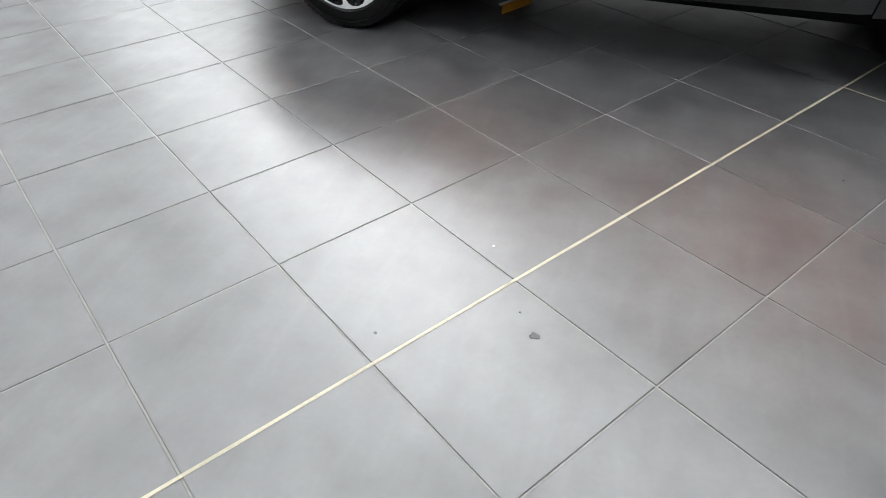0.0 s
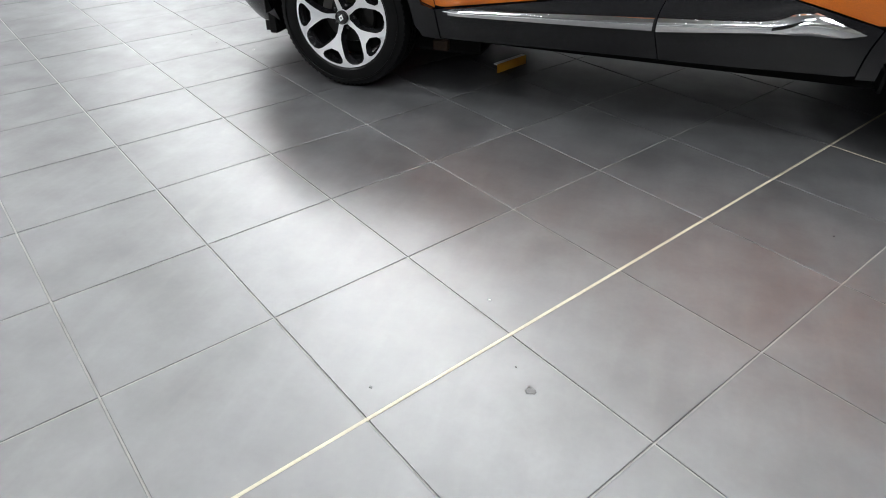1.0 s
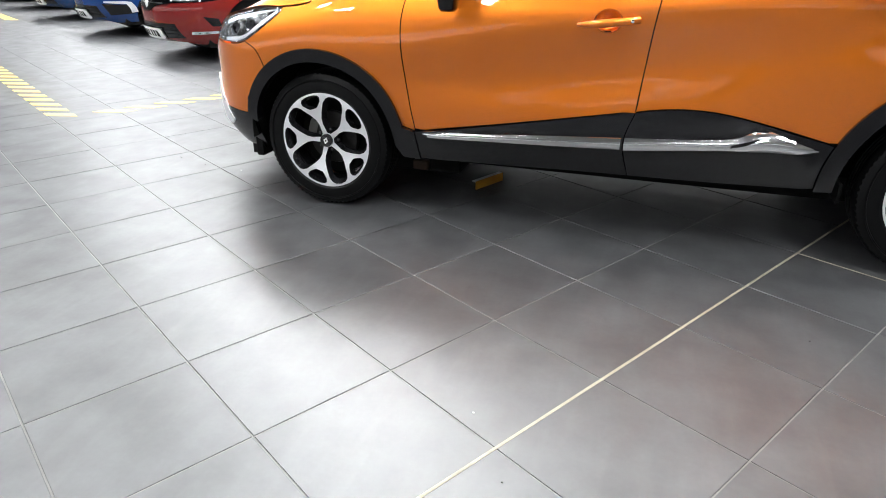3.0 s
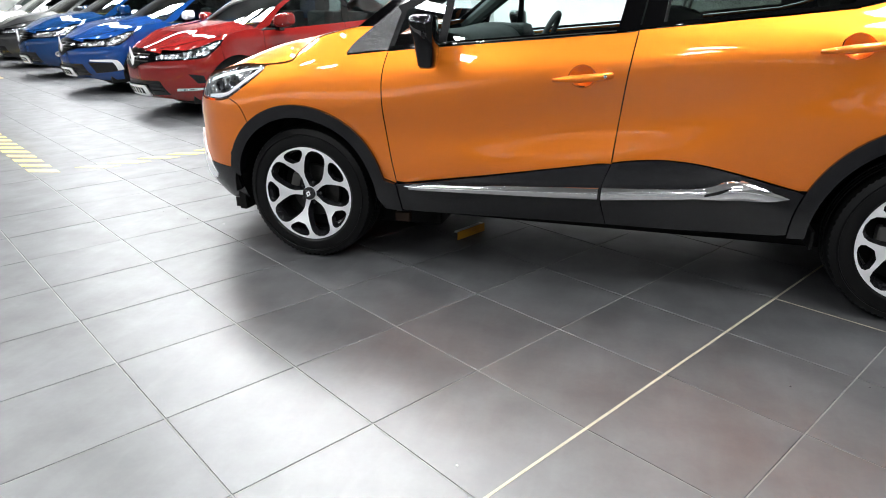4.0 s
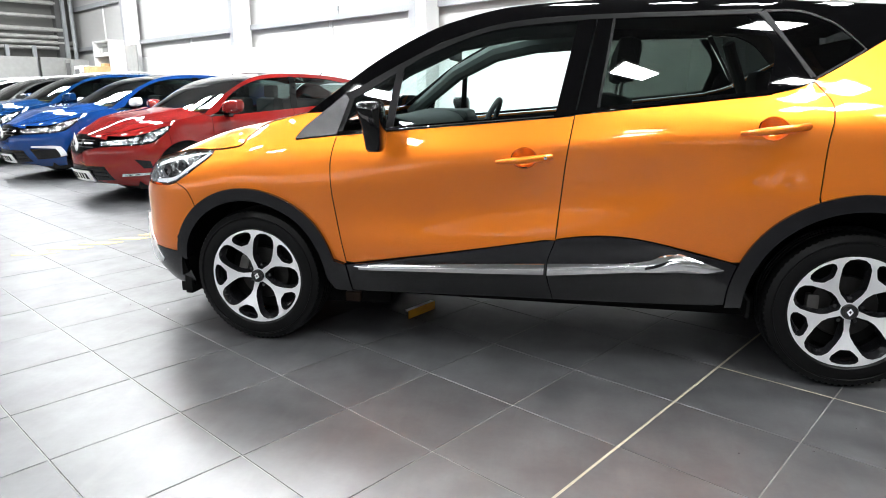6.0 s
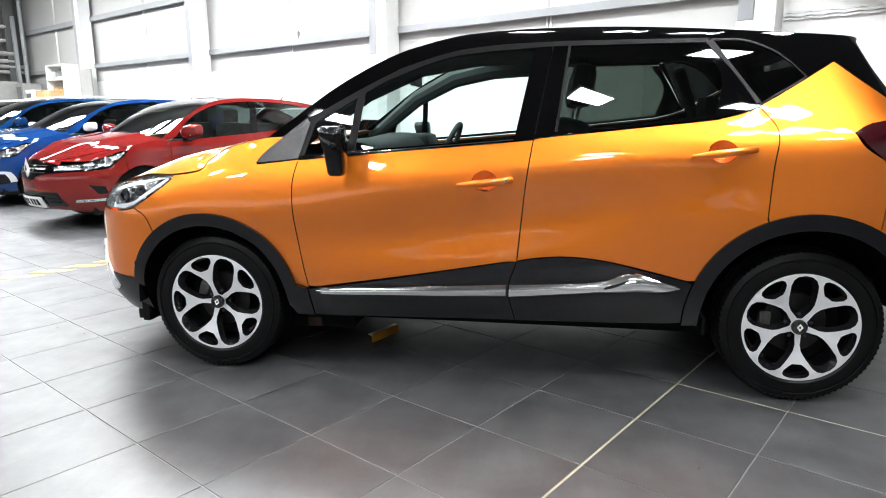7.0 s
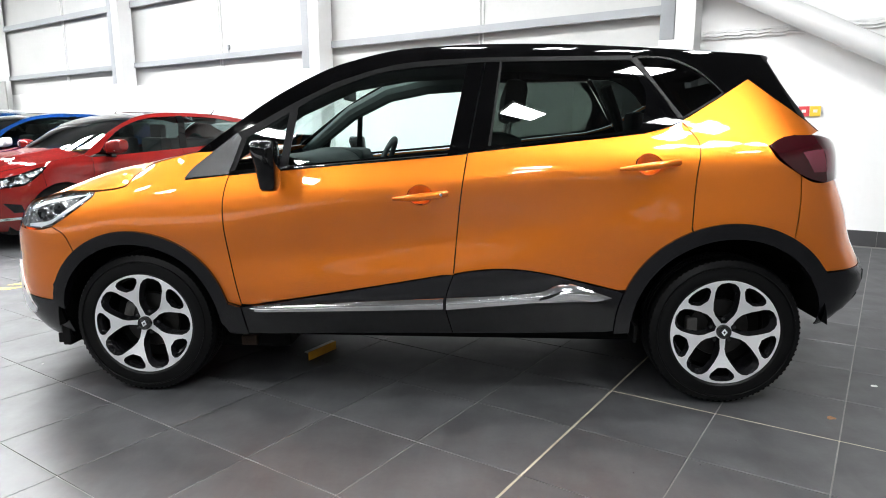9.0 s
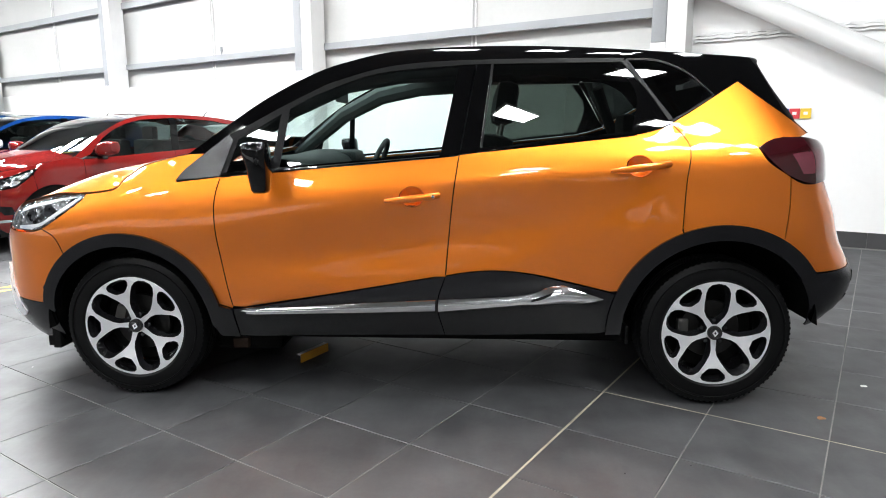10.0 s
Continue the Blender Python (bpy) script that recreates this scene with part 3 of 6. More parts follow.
hero = thing("car", Matrix.Translation((1.3, CY, 0)), "orange compact crossover car with black roof and grey-black plastic cladding", "car")


def both(name, poly, mat, off=0.0, label="", **kw):
    on = kw.pop("surf", flank)
    a = skin(name, poly, on, mat, hero, off, label=label, **kw)
    skin(name, poly, on, mat, hero, off, label=label, flip=over, **kw)
    return a


CREST = spl([(.45, .405), (.95, .432), (1.40, .456), (1.75, .482), (1.90, .505), (2.15, .475)])


def clad(x, z):
    """The flank under the doors, crowned along the bright strip."""
    p = flank(x, z)
    w = min(1, max(0, (x - .47) / .14)) * min(1, max(0, (2.15 - x) / .14))
    return (p[0], p[1] - .030 * w * w * (3 - 2 * w) * bell(z - CREST(x) + .015, .085), p[2])


def ridged(mid, half, height):
    """The flank with a rounded ridge along mid(x), for strips."""
    def f(x, z):
        p = clad(x, z)
        t = max(-1.2, min(1.2, (z - mid(x)) / half))
        return (p[0], p[1] - height * (.55 - .25 * t + 1.0 * (1 - t * t)), p[2])
    return f


GAP1 = [(.446, 1.012), (.428, .934), (.423, .848), (.434, .669), (.471, .433), (.482, .283)]
GAP3 = [(2.383, 1.228), (2.439, 1.156), (2.447, 1.10), (2.432, .998), (2.422, .80)]
BELT = [(.446, 1.010), (.67, 1.030), (1.406, 1.092), (1.49, 1.104), (1.598, 1.116), (2.169, 1.175), (2.239, 1.186), (2.311, 1.203), (2.383, 1.228)]
CLADTOP = [(.469, .418), (.954, .499), (1.418, .580), (1.578, .602), (1.70, .603), (1.822, .588), (1.968, .557), (2.138, .516)]
SILL = [(.482, .280), (1.194, .296), (1.706, .304), (2.136, .318)]
ROOFLINE = [(.292, 1.108), (.473, 1.239), (.643, 1.357), (.838, 1.462), (.986, 1.515), (1.183, 1.562), (1.44, 1.580), (1.699, 1.584), (1.953, 1.576), (2.2, 1.560), (2.439, 1.539), (2.557, 1.529)]
FRAME_OUT = [(.477, 1.19), (.552, 1.226), (.698, 1.306), (.845, 1.381), (.944, 1.423), (1.193, 1.489), (1.571, 1.512), (2.21, 1.513)]
FRAME_IN = [(.520, 1.17), (.60, 1.215), (.735, 1.295), (.847, 1.356), (1.045, 1.432), (1.195, 1.464), (1.483, 1.487), (1.63, 1.492), (2.19, 1.495)]


def ring(cx, cz, r, a0, a1, n=12, squash=1.0):
    return [(cx + r * math.cos(radians(a0 + (a1 - a0) * k / n)), cz + squash * r * math.sin(radians(a0 + (a1 - a0) * k / n))) for k in range(n + 1)]


def cut(curve, a, b):
    """The part of a dense curve of (x, z) between two x."""
    d = cr(curve, 10)
    return [p for p in d if min(a, b) - 1e-6 <= p[0] <= max(a, b) + 1e-6]


BOWL1 = ring(1.2905, .9265, .052, 0, 345, 23, .86)
BOWL2 = ring(2.2395, 1.054, .052, 0, 345, 23, .86)
ARCHF = ring(-.005, .338, .430, 171, 12)       # from the front, over the wheel, to the rear


def body_panels():
    # fender
    fender = outline([p for p in ring(-.005, .338, .418, 131, 14)], [(.405, .44), (.469, .418)], GAP1[::-1][1:], [GAP1[0], (.25, .990)], [(.25, .990), (.288, 1.04), (.375, 1.112)],
                     [(.375, 1.112), (.292, 1.108), (.20, 1.09), (.087, 1.058), (.006, 1.001), (-.037, .957), (-.18, .935)], [(-.18, .935), (-.200, .903), (-.306, .828), (-.387, .779)],
                     [(-.385, .779), (-.317, .741), (-.279, .653)])
    both("front_fender", fender, ORANGE, gap=.0025)
    nose_x = lambda z: .15 - .965 * (.15 - NOSE(z))
    bumper = outline([(-.385, .779), (-.45, .764), (-.56, .761)], [(-.56, .761), (nose_x(.76), .768)], [(nose_x(z), z) for z in (.768, .72, .64, .56, .47)], [(nose_x(.45), .445), (-.433, .425)],
                     ring(-.005, .338, .425, 168, 131, 5), [(-.279, .653), (-.317, .741), (-.385, .779)])
    both("front_bumper", bumper, ORANGE, gap=.0025)
    low = outline([(-.42, .43), (nose_x(.44), .445)], [(nose_x(z), z) for z in (.445, .38, .31, .255)], [(nose_x(.255), .255), (-.60, .238), (-.40, .235)], [(-.40, .235), (-.378, .27)], ring(-.005, .338, .38, 190, 165, 3))
    both("bumper_skirt", low, CLAD, off=.004, label="grey-black plastic bumper skirt")
    door1 = outline(GAP1[:-1], [GAP1[-2], (.469, .430), *cut(CLADTOP, .5, 1.40), (1.431, .575)], [(1.43, .576), (1.443, .725), (1.464, .924), (1.49, 1.104)], cut(BELT, .446, 1.48)[::-1])
    both("front_door", door1, ORANGE, gap=.0025, holes=[BOWL1])
    door2 = outline([(1.49, 1.104), (1.464, .924), (1.443, .725), (1.431, .577)], [(1.431, .580), *cut(CLADTOP, 1.45, 2.10), (2.138, .516)], ring(2.60, .348, .455, 158, 112, 6), [(2.422, .79), (2.432, .998), (2.447, 1.10), (2.439, 1.156), (2.383, 1.228)], cut(BELT, 1.5, 2.38)[::-1])
    both("rear_door", door2, ORANGE, gap=.0025, holes=[BOWL2])
    quarter = outline(GAP3[::-1], [(2.383, 1.232), (2.47, 1.282), (2.570, 1.342), (2.678, 1.408)], [(2.678, 1.408), (2.772, 1.331), (2.89, 1.243), (2.96, 1.185)], [(2.96, 1.185), (2.90, 1.170), (2.813, 1.166), (2.721, 1.128)],
                      [(2.721, 1.128), (2.76, 1.07), (2.852, 1.010)], [(2.852, 1.010), (2.855, .90), (2.842, .755)], ring(2.60, .348, .455, 58, 112, 8))
    both("rear_quarter_panel", quarter, ORANGE, gap=.0025)
    tail_x = lambda z: 2.2 + .985 * (TAIL(z) - 2.2)
    rb = outline([(2.842, .755), (2.855, .90), (2.852, 1.008)], [(2.852, 1.008), (2.90, .985), (2.949, .978), (3.02, .984)], [(3.02, .984), (tail_x(.98), .975)], [(tail_x(z), z) for z in (.975, .9, .8, .7, .615)], [(tail_x(.61), .615), (3.0, .605)], ring(2.60, .348, .455, 35, 60, 4))
    both("rear_bumper", rb, ORANGE, gap=.0025)
    rl = outline([(2.985, .60), (tail_x(.61), .617)], [(tail_x(z), z) for z in (.617, .55, .49, .44)], [(tail_x(.44), .44), (3.14, .385), (3.02, .358), (2.995, .362)], ring(2.60, .348, .402, 3, 36, 5))
    both("rear_bumper_skirt", rl, CLAD, off=.006, label="grey-black plastic rear bumper skirt")
    for z in (.545, .43):
        both("bumper_reflector" if z < .5 else "parking_sensor", ring(tail_x(z) - .05, z, .016 if z > .5 else .028, 0, 330, 11, 1.6), BLACK_GLOSS, off=.010)
    # plastic cladding
    af = outline(ARCHF, [(.405, .44), (.469, .418)], [(.469, .418), (.482, .282)], [(.482, .282), (.40, .285)], ring(-.005, .338, .372, 0, 171))
    both("wheel_arch", af, CLAD, off=.020, thick=.05, step=.03, roll=.006, label="grey-black plastic wheel arch")
    ar = outline(ring(2.60, .348, .466, 184, 34), [(2.985, .60), (2.93, .575)], ring(2.60, .348, .402, 36, 184))
    both("wheel_arch", ar, CLAD, off=.020, thick=.05, step=.03, roll=.006, label="grey-black plastic wheel arch")
    c1 = outline([(.469, .418), *cut(CLADTOP, .5, 1.40), (1.430, .580)], [(1.430, .578), (1.397, .459), (1.424, .30)], cut(SILL, .50, 1.40)[::-1], [(.482, .282), (.469, .418)])
    both("door_cladding", c1, CLAD, surf=clad, step=.025, off=.010, gap=.002, thick=.02, roll=.004, label="grey-black plastic door cladding")
    c2 = outline([(1.431, .580), *cut(CLADTOP, 1.45, 2.10), (2.138, .516)], ring(2.60, .348, .467, 160, 183, 5), cut(SILL, 1.44, 2.12)[::-1], [(1.424, .30), (1.397, .459), (1.431, .580)])
    both("door_cladding", c2, CLAD, surf=clad, step=.025, off=.010, gap=.002, thick=.02, roll=.004, label="grey-black plastic door cladding")
    s1 = outline([(.549, .416), (.55, .420), (.95, .445), (1.390, .470)], [(1.390, .470), (1.386, .443)], [(1.386, .443), (.948, .427), (.549, .412)])
    both("chrome_strip", s1, STRIP, off=.014, thick=.02, step=.008, roll=0, surf=ridged(spl([(.55, .416), (1.0, .437), (1.40, .457)]), .016, .011), label="bright chrome strip")
    s2 = outline([(1.404, .474), (1.702, .493), (1.80, .506), (1.85, .520), (1.891, .544)], [(1.891, .544), (1.944, .537), (2.084, .497)], [(2.084, .497), (2.082, .490), (1.80, .478), (1.702, .469), (1.400, .441)])
    both("chrome_strip", s2, STRIP, off=.014, thick=.02, step=.008, roll=0, surf=ridged(spl([(1.40, .4575), (1.70, .481), (1.85, .498), (1.91, .510), (2.08, .4935)]), .024, .013), label="bright chrome strip")
    # black wedge painted in for the shaded gap at the strip's kink
    s3 = outline([(1.80, .484), (1.86, .500), (1.90, .522)], [(1.90, .522), (1.80, .492)])
    both("strip_shadow", s3, BLACK_GLOSS, surf=clad, off=.036, thick=.02, step=.02)
    # grey corner before the door, window frames
    tri = outline([(.25, .993), (.446, 1.012)], [(.446, 1.012), (.495, 1.165)], [(.495, 1.165), (.477, 1.19)], [(.477, 1.19), (.38, 1.115), (.288, 1.04), (.25, .993)])
    both("corner_trim", tri, CLAD, off=.010, label="grey plastic corner trim")
    fr = outline(FRAME_OUT, [(2.21, 1.513), (2.19, 1.495)], FRAME_IN[::-1], [(.520, 1.17), (.475, 1.03)], [(.475, 1.03), (.446, 1.02), (.495, 1.165)], [(.495, 1.165), (.477, 1.19)])
    both("window_frame", fr, TRIM, off=.006, step=.03, label="satin grey window frame")
    post = outline([(.672, 1.040), (.708, 1.046)], [(.708, 1.046), (.742, 1.300)], [(.742, 1.300), (.705, 1.281)], [(.705, 1.281), (.672, 1.040)])
    both("window_post", post, TRIM, off=.006, step=.03)
    # black sides of the roof, with the pillars
    top = outline(ROOFLINE, [(2.557, 1.529), (2.80, 1.512)], [(2.80, 1.512), (2.79, 1.49), (2.678, 1.408)], [(2.678, 1.408), (2.572, 1.344)], [(2.572, 1.344), (2.51, 1.41), (2.448, 1.462), (2.345, 1.505), (2.21, 1.513)], FRAME_OUT[::-1][1:], [(.477, 1.19), (.375, 1.112)], [(.375, 1.112), (.292, 1.108)])
    both("roof_side", top, BLACK_GLOSS, step=.04, label="gloss black roof side")
    b1 = outline([(1.406, 1.092), (1.49, 1.106)], [(1.49, 1.106), (1.560, 1.512)], [(1.560, 1.512), (1.483, 1.489)], [(1.483, 1.489), (1.406, 1.092)])
    both("door_pillar", b1, BLACK_GLOSS, off=.003, gap=.0015, label="gloss black door pillar")
    b2 = outline([(1.494, 1.106), (1.576, 1.116)], [(1.576, 1.116), (1.628, 1.497)], [(1.628, 1.497), (1.566, 1.508)], [(1.566, 1.508), (1.494, 1.106)])
    both("door_pillar", b2, BLACK_GLOSS, off=.003, gap=.0015, label="gloss black door pillar")
    tr = outline([(1.576, 1.116), (1.586, 1.118)], [(1.586, 1.118), (1.638, 1.495)], [(1.638, 1.495), (1.628, 1.497)], [(1.628, 1.497), (1.576, 1.116)])
    both("window_seal", tr, TRIM, off=.006, step=.02)
    cp = outline([(2.19, 1.500), (2.222, 1.505)], [(2.222, 1.505), (2.30, 1.38), (2.391, 1.242)], [(2.391, 1.242), (2.375, 1.232)], [(2.375, 1.232), (2.29, 1.37), (2.19, 1.500)])
    both("window_seal", cp, TRIM, off=.006, step=.02)
    cb = outline([(2.15, 1.49), (2.20, 1.49)], [(2.20, 1.49), (2.29, 1.36), (2.375, 1.235)], [(2.375, 1.235), (2.30, 1.212), (2.215, 1.196)], [(2.215, 1.196), (2.245, 1.36), (2.15, 1.49)])
    both("door_pillar", cb, BLACK_GLOSS, off=.002, label="gloss black rear door pillar")
    # belt strips
    bl = outline(BELT, [(2.383, 1.228), (2.383, 1.238)], [(p[0], p[1] + .014) for p in BELT[::-1]], [(.446, 1.024), (.446, 1.010)])
    both("belt_strip", bl, BLACK_GLOSS, off=.008, step=.02, label="gloss black belt strip")
    bc = outline([(.67, 1.031), (1.406, 1.093)], [(1.406, 1.093), (1.406, 1.097)], [(1.406, 1.097), (.67, 1.036)], [(.67, 1.036), (.67, 1.031)])
    both("belt_line", bc, CHROME, off=.0095, step=.02)
    # panes
    q = outline([(.478, 1.03), (.672, 1.044)], [(.672, 1.044), (.70, 1.280)], [(.70, 1.280), (.60, 1.213), (.522, 1.170)], [(.522, 1.170), (.478, 1.03)])
    both("quarter_light", q, GLASS, thick=.004)
    g1 = outline([(.707, 1.044), (1.404, 1.104)], [(1.404, 1.104), (1.482, 1.487)], [(1.482, 1.487), (1.195, 1.464), (1.045, 1.432), (.847, 1.356), (.742, 1.300)], [(.742, 1.300), (.707, 1.044)])
    both("side_window", g1, GLASS, thick=.004)
    g2 = outline([(1.586, 1.125), (2.22, 1.19), (2.375, 1.236)], [(2.375, 1.236), (2.19, 1.495)], [(2.19, 1.495), (1.638, 1.494)], [(1.638, 1.494), (1.586, 1.125)])
    both("side_window", g2, TINT, thick=.004, label="tinted rear side window")
    g3 = outline([(2.391, 1.242), (2.565, 1.346)], [(2.565, 1.346), (2.51, 1.405), (2.448, 1.454), (2.345, 1.497), (2.222, 1.503)], [(2.222, 1.503), (2.391, 1.242)])
    both("rear_quarter_window", g3, DARKGLASS, thick=.004, label="dark tinted quarter window")
    g3r = outline([(2.385, 1.236), (2.572, 1.344)], [(2.572, 1.344), (2.51, 1.412), (2.448, 1.463), (2.345, 1.506), (2.222, 1.512)], [(2.222, 1.512), (2.222, 1.503), (2.345, 1.497), (2.448, 1.454), (2.51, 1.405), (2.565, 1.346)], [(2.565, 1.346), (2.385, 1.242)])
    both("window_seal", g3r, TRIM, off=.004, step=.02)
    # dark inner shell behind the gaps
    sh = outline([(-.42, .40), (-.70, .45)], [(-.70, .45), (-.70, .74)], [(-.70, .74), (-.45, .76), (-.38, .79), (-.2, .89), (-.03, .945), (.10, 1.04), (.30, 1.09)], [(.30, 1.09), (.446, 1.0)], [(p[0], p[1] - .01) for p in BELT], [(2.383, 1.218), (2.66, 1.385)], [(2.66, 1.385), (2.93, 1.19)],
                 [(2.93, 1.19), (3.05, 1.0), (3.10, .8), (3.15, .55), (3.0, .5)], ring(2.60, .348, .43, 30, 176), [(2.17, .35), (1.7, .33), (.5, .31)], ring(-.005, .338, .40, 5, 172))
    both("inner_shell", sh, DARK, off=-.014, thick=.01, step=.06, holes=[BOWL1, BOWL2])


body_panels()


def lamps_and_handles():
    head = outline([(-.72, .785), (-.68, .812), (-.61, .852)], [(-.61, .852), (-.53, .884), (-.44, .906), (-.325, .933), (-.183, .939)], [(-.183, .939), (-.202, .906), (-.306, .831), (-.387, .782)], [(-.387, .782), (-.45, .767), (-.56, .764), (-.72, .772)], [(-.72, .772), (-.72, .80)])
    for flip in (None, over):
        kw = {"flip": flip} if flip else {}
        h = skin("headlight", inset(head, .003), flank, LENS, hero, .004, .003, label="clear headlight", **kw)
        skin("reflector", inset(head, .004), flank, mat_head, h, -.005, .01, .03, **kw)
        for cx, cz, r in ((-.46, .83, .034), (-.36, .86, .030)):
            skin("projector", ring(cx, cz, r, 0, 330, 11), flank, CHROME, h, -.001, .02, .02, roll=.006, **kw)
            skin("projector_lens", ring(cx, cz, r * .7, 0, 330, 11), flank, BLACK_GLOSS, h, .0, .02, .02, roll=.004, **kw)
        dr = outline([(-.53, .775), (-.45, .777), (-.39, .793)], [(-.39, .793), (-.31, .84), (-.20, .915)], [(-.20, .915), (-.215, .918), (-.32, .852), (-.40, .805), (-.53, .787)])
        skin("light_guide", dr, flank, SILVER, h, -.002, .01, .02, **kw)
        br = outline([(-.53, .862), (-.44, .888), (-.30, .915), (-.20, .925)], [(-.20, .925), (-.30, .905), (-.44, .873), (-.53, .847)])
        skin("chrome_brow", br, flank, SILVER, h, -.002, .01, .02, **kw)
        tl = outline([(2.721, 1.128), (2.76, 1.152), (2.813, 1.166), (2.90, 1.168), (2.96, 1.162), (3.08, 1.14)], [(3.08, 1.14), (3.12, .995)], [(3.12, .995), (3.019, .984), (2.949, .980), (2.852, 1.010), (2.77, 1.07), (2.721, 1.128)])
        t = skin("tail_light", tl, flank, REDLENS, hero, .008, .03, .02, roll=.004, label="dark red tail light", **kw)
        inn = outline([(2.85, 1.10), (3.0, 1.12)], [(3.0, 1.12), (3.03, 1.02)], [(3.03, 1.02), (2.90, 1.02)], [(2.90, 1.02), (2.85, 1.10)])
        skin("lamp_chamber", inn, flank, mat_tail2, t, .0095, .004, .02, **kw)
        # door handles with their recess
        for x0, z0, x1, z1 in ((1.177, .911, 1.404, .934), (2.122, 1.036, 2.357, 1.064)):
            cx, cz = (x0 + x1) / 2, (z0 + z1) / 2 + .004
            bx, bz = (1.2905, .9265) if x0 < 2 else (2.2395, 1.054)

            def bowl(x, z):
                p = flank(x, z)
                r2 = ((x - bx) / .052) ** 2 + ((z - bz) / .045) ** 2
                return (p[0], p[1] + .040 * max(0, 1 - r2) ** .5 * (1 - .75 * (z - bz) / .045), p[2])
            skin("handle_recess", ring(bx, bz, .052, 0, 345, 23, .86), bowl, ORANGE, hero, 0, .004, .012, roll=0, **kw)
            n = 14
            pts, rad = [], []
            for k in range(n + 1):
                s = k / n
                x, z = x0 + (x1 - x0) * s, z0 + (z1 - z0) * s
                y = flank(x, z)[1]
                lift = .008 + .032 * math.sin(math.pi * s) ** .6
                pts.append((x, y - lift, z))
                rad.append(.0075 + .0065 * min(1, s * 3) + .002 * math.sin(math.pi * s))
            bm = bm_tube(pts, rad, 12)
            if flip:
                for v in bm.verts:
                    v.co = over(v.co)
            hd = part("door_handle", bm, ORANGE, hero, smooth=True)
            if x0 < 2:
                bm = bm_lathe([(.0, -.012), (.007, -.011), (.008, 0)], 16, "Y", centre=(x1 - .022, flank(x1 - .02, z1)[1] - .030, z1 - .002))
                if flip:
                    for v in bm.verts:
                        v.co = over(v.co)
                part("key_lock", bm, CHROME, hd, smooth=True)


mat_head = mat_facet("headlight_reflector", 34, 0.02, 0.6)
mat_tail2 = mat_plain("tail_lamp_pale_red", (0.13, 0.028, 0.042), 0.12, coat=1.0, vary=0.1)
lamps_and_handles()


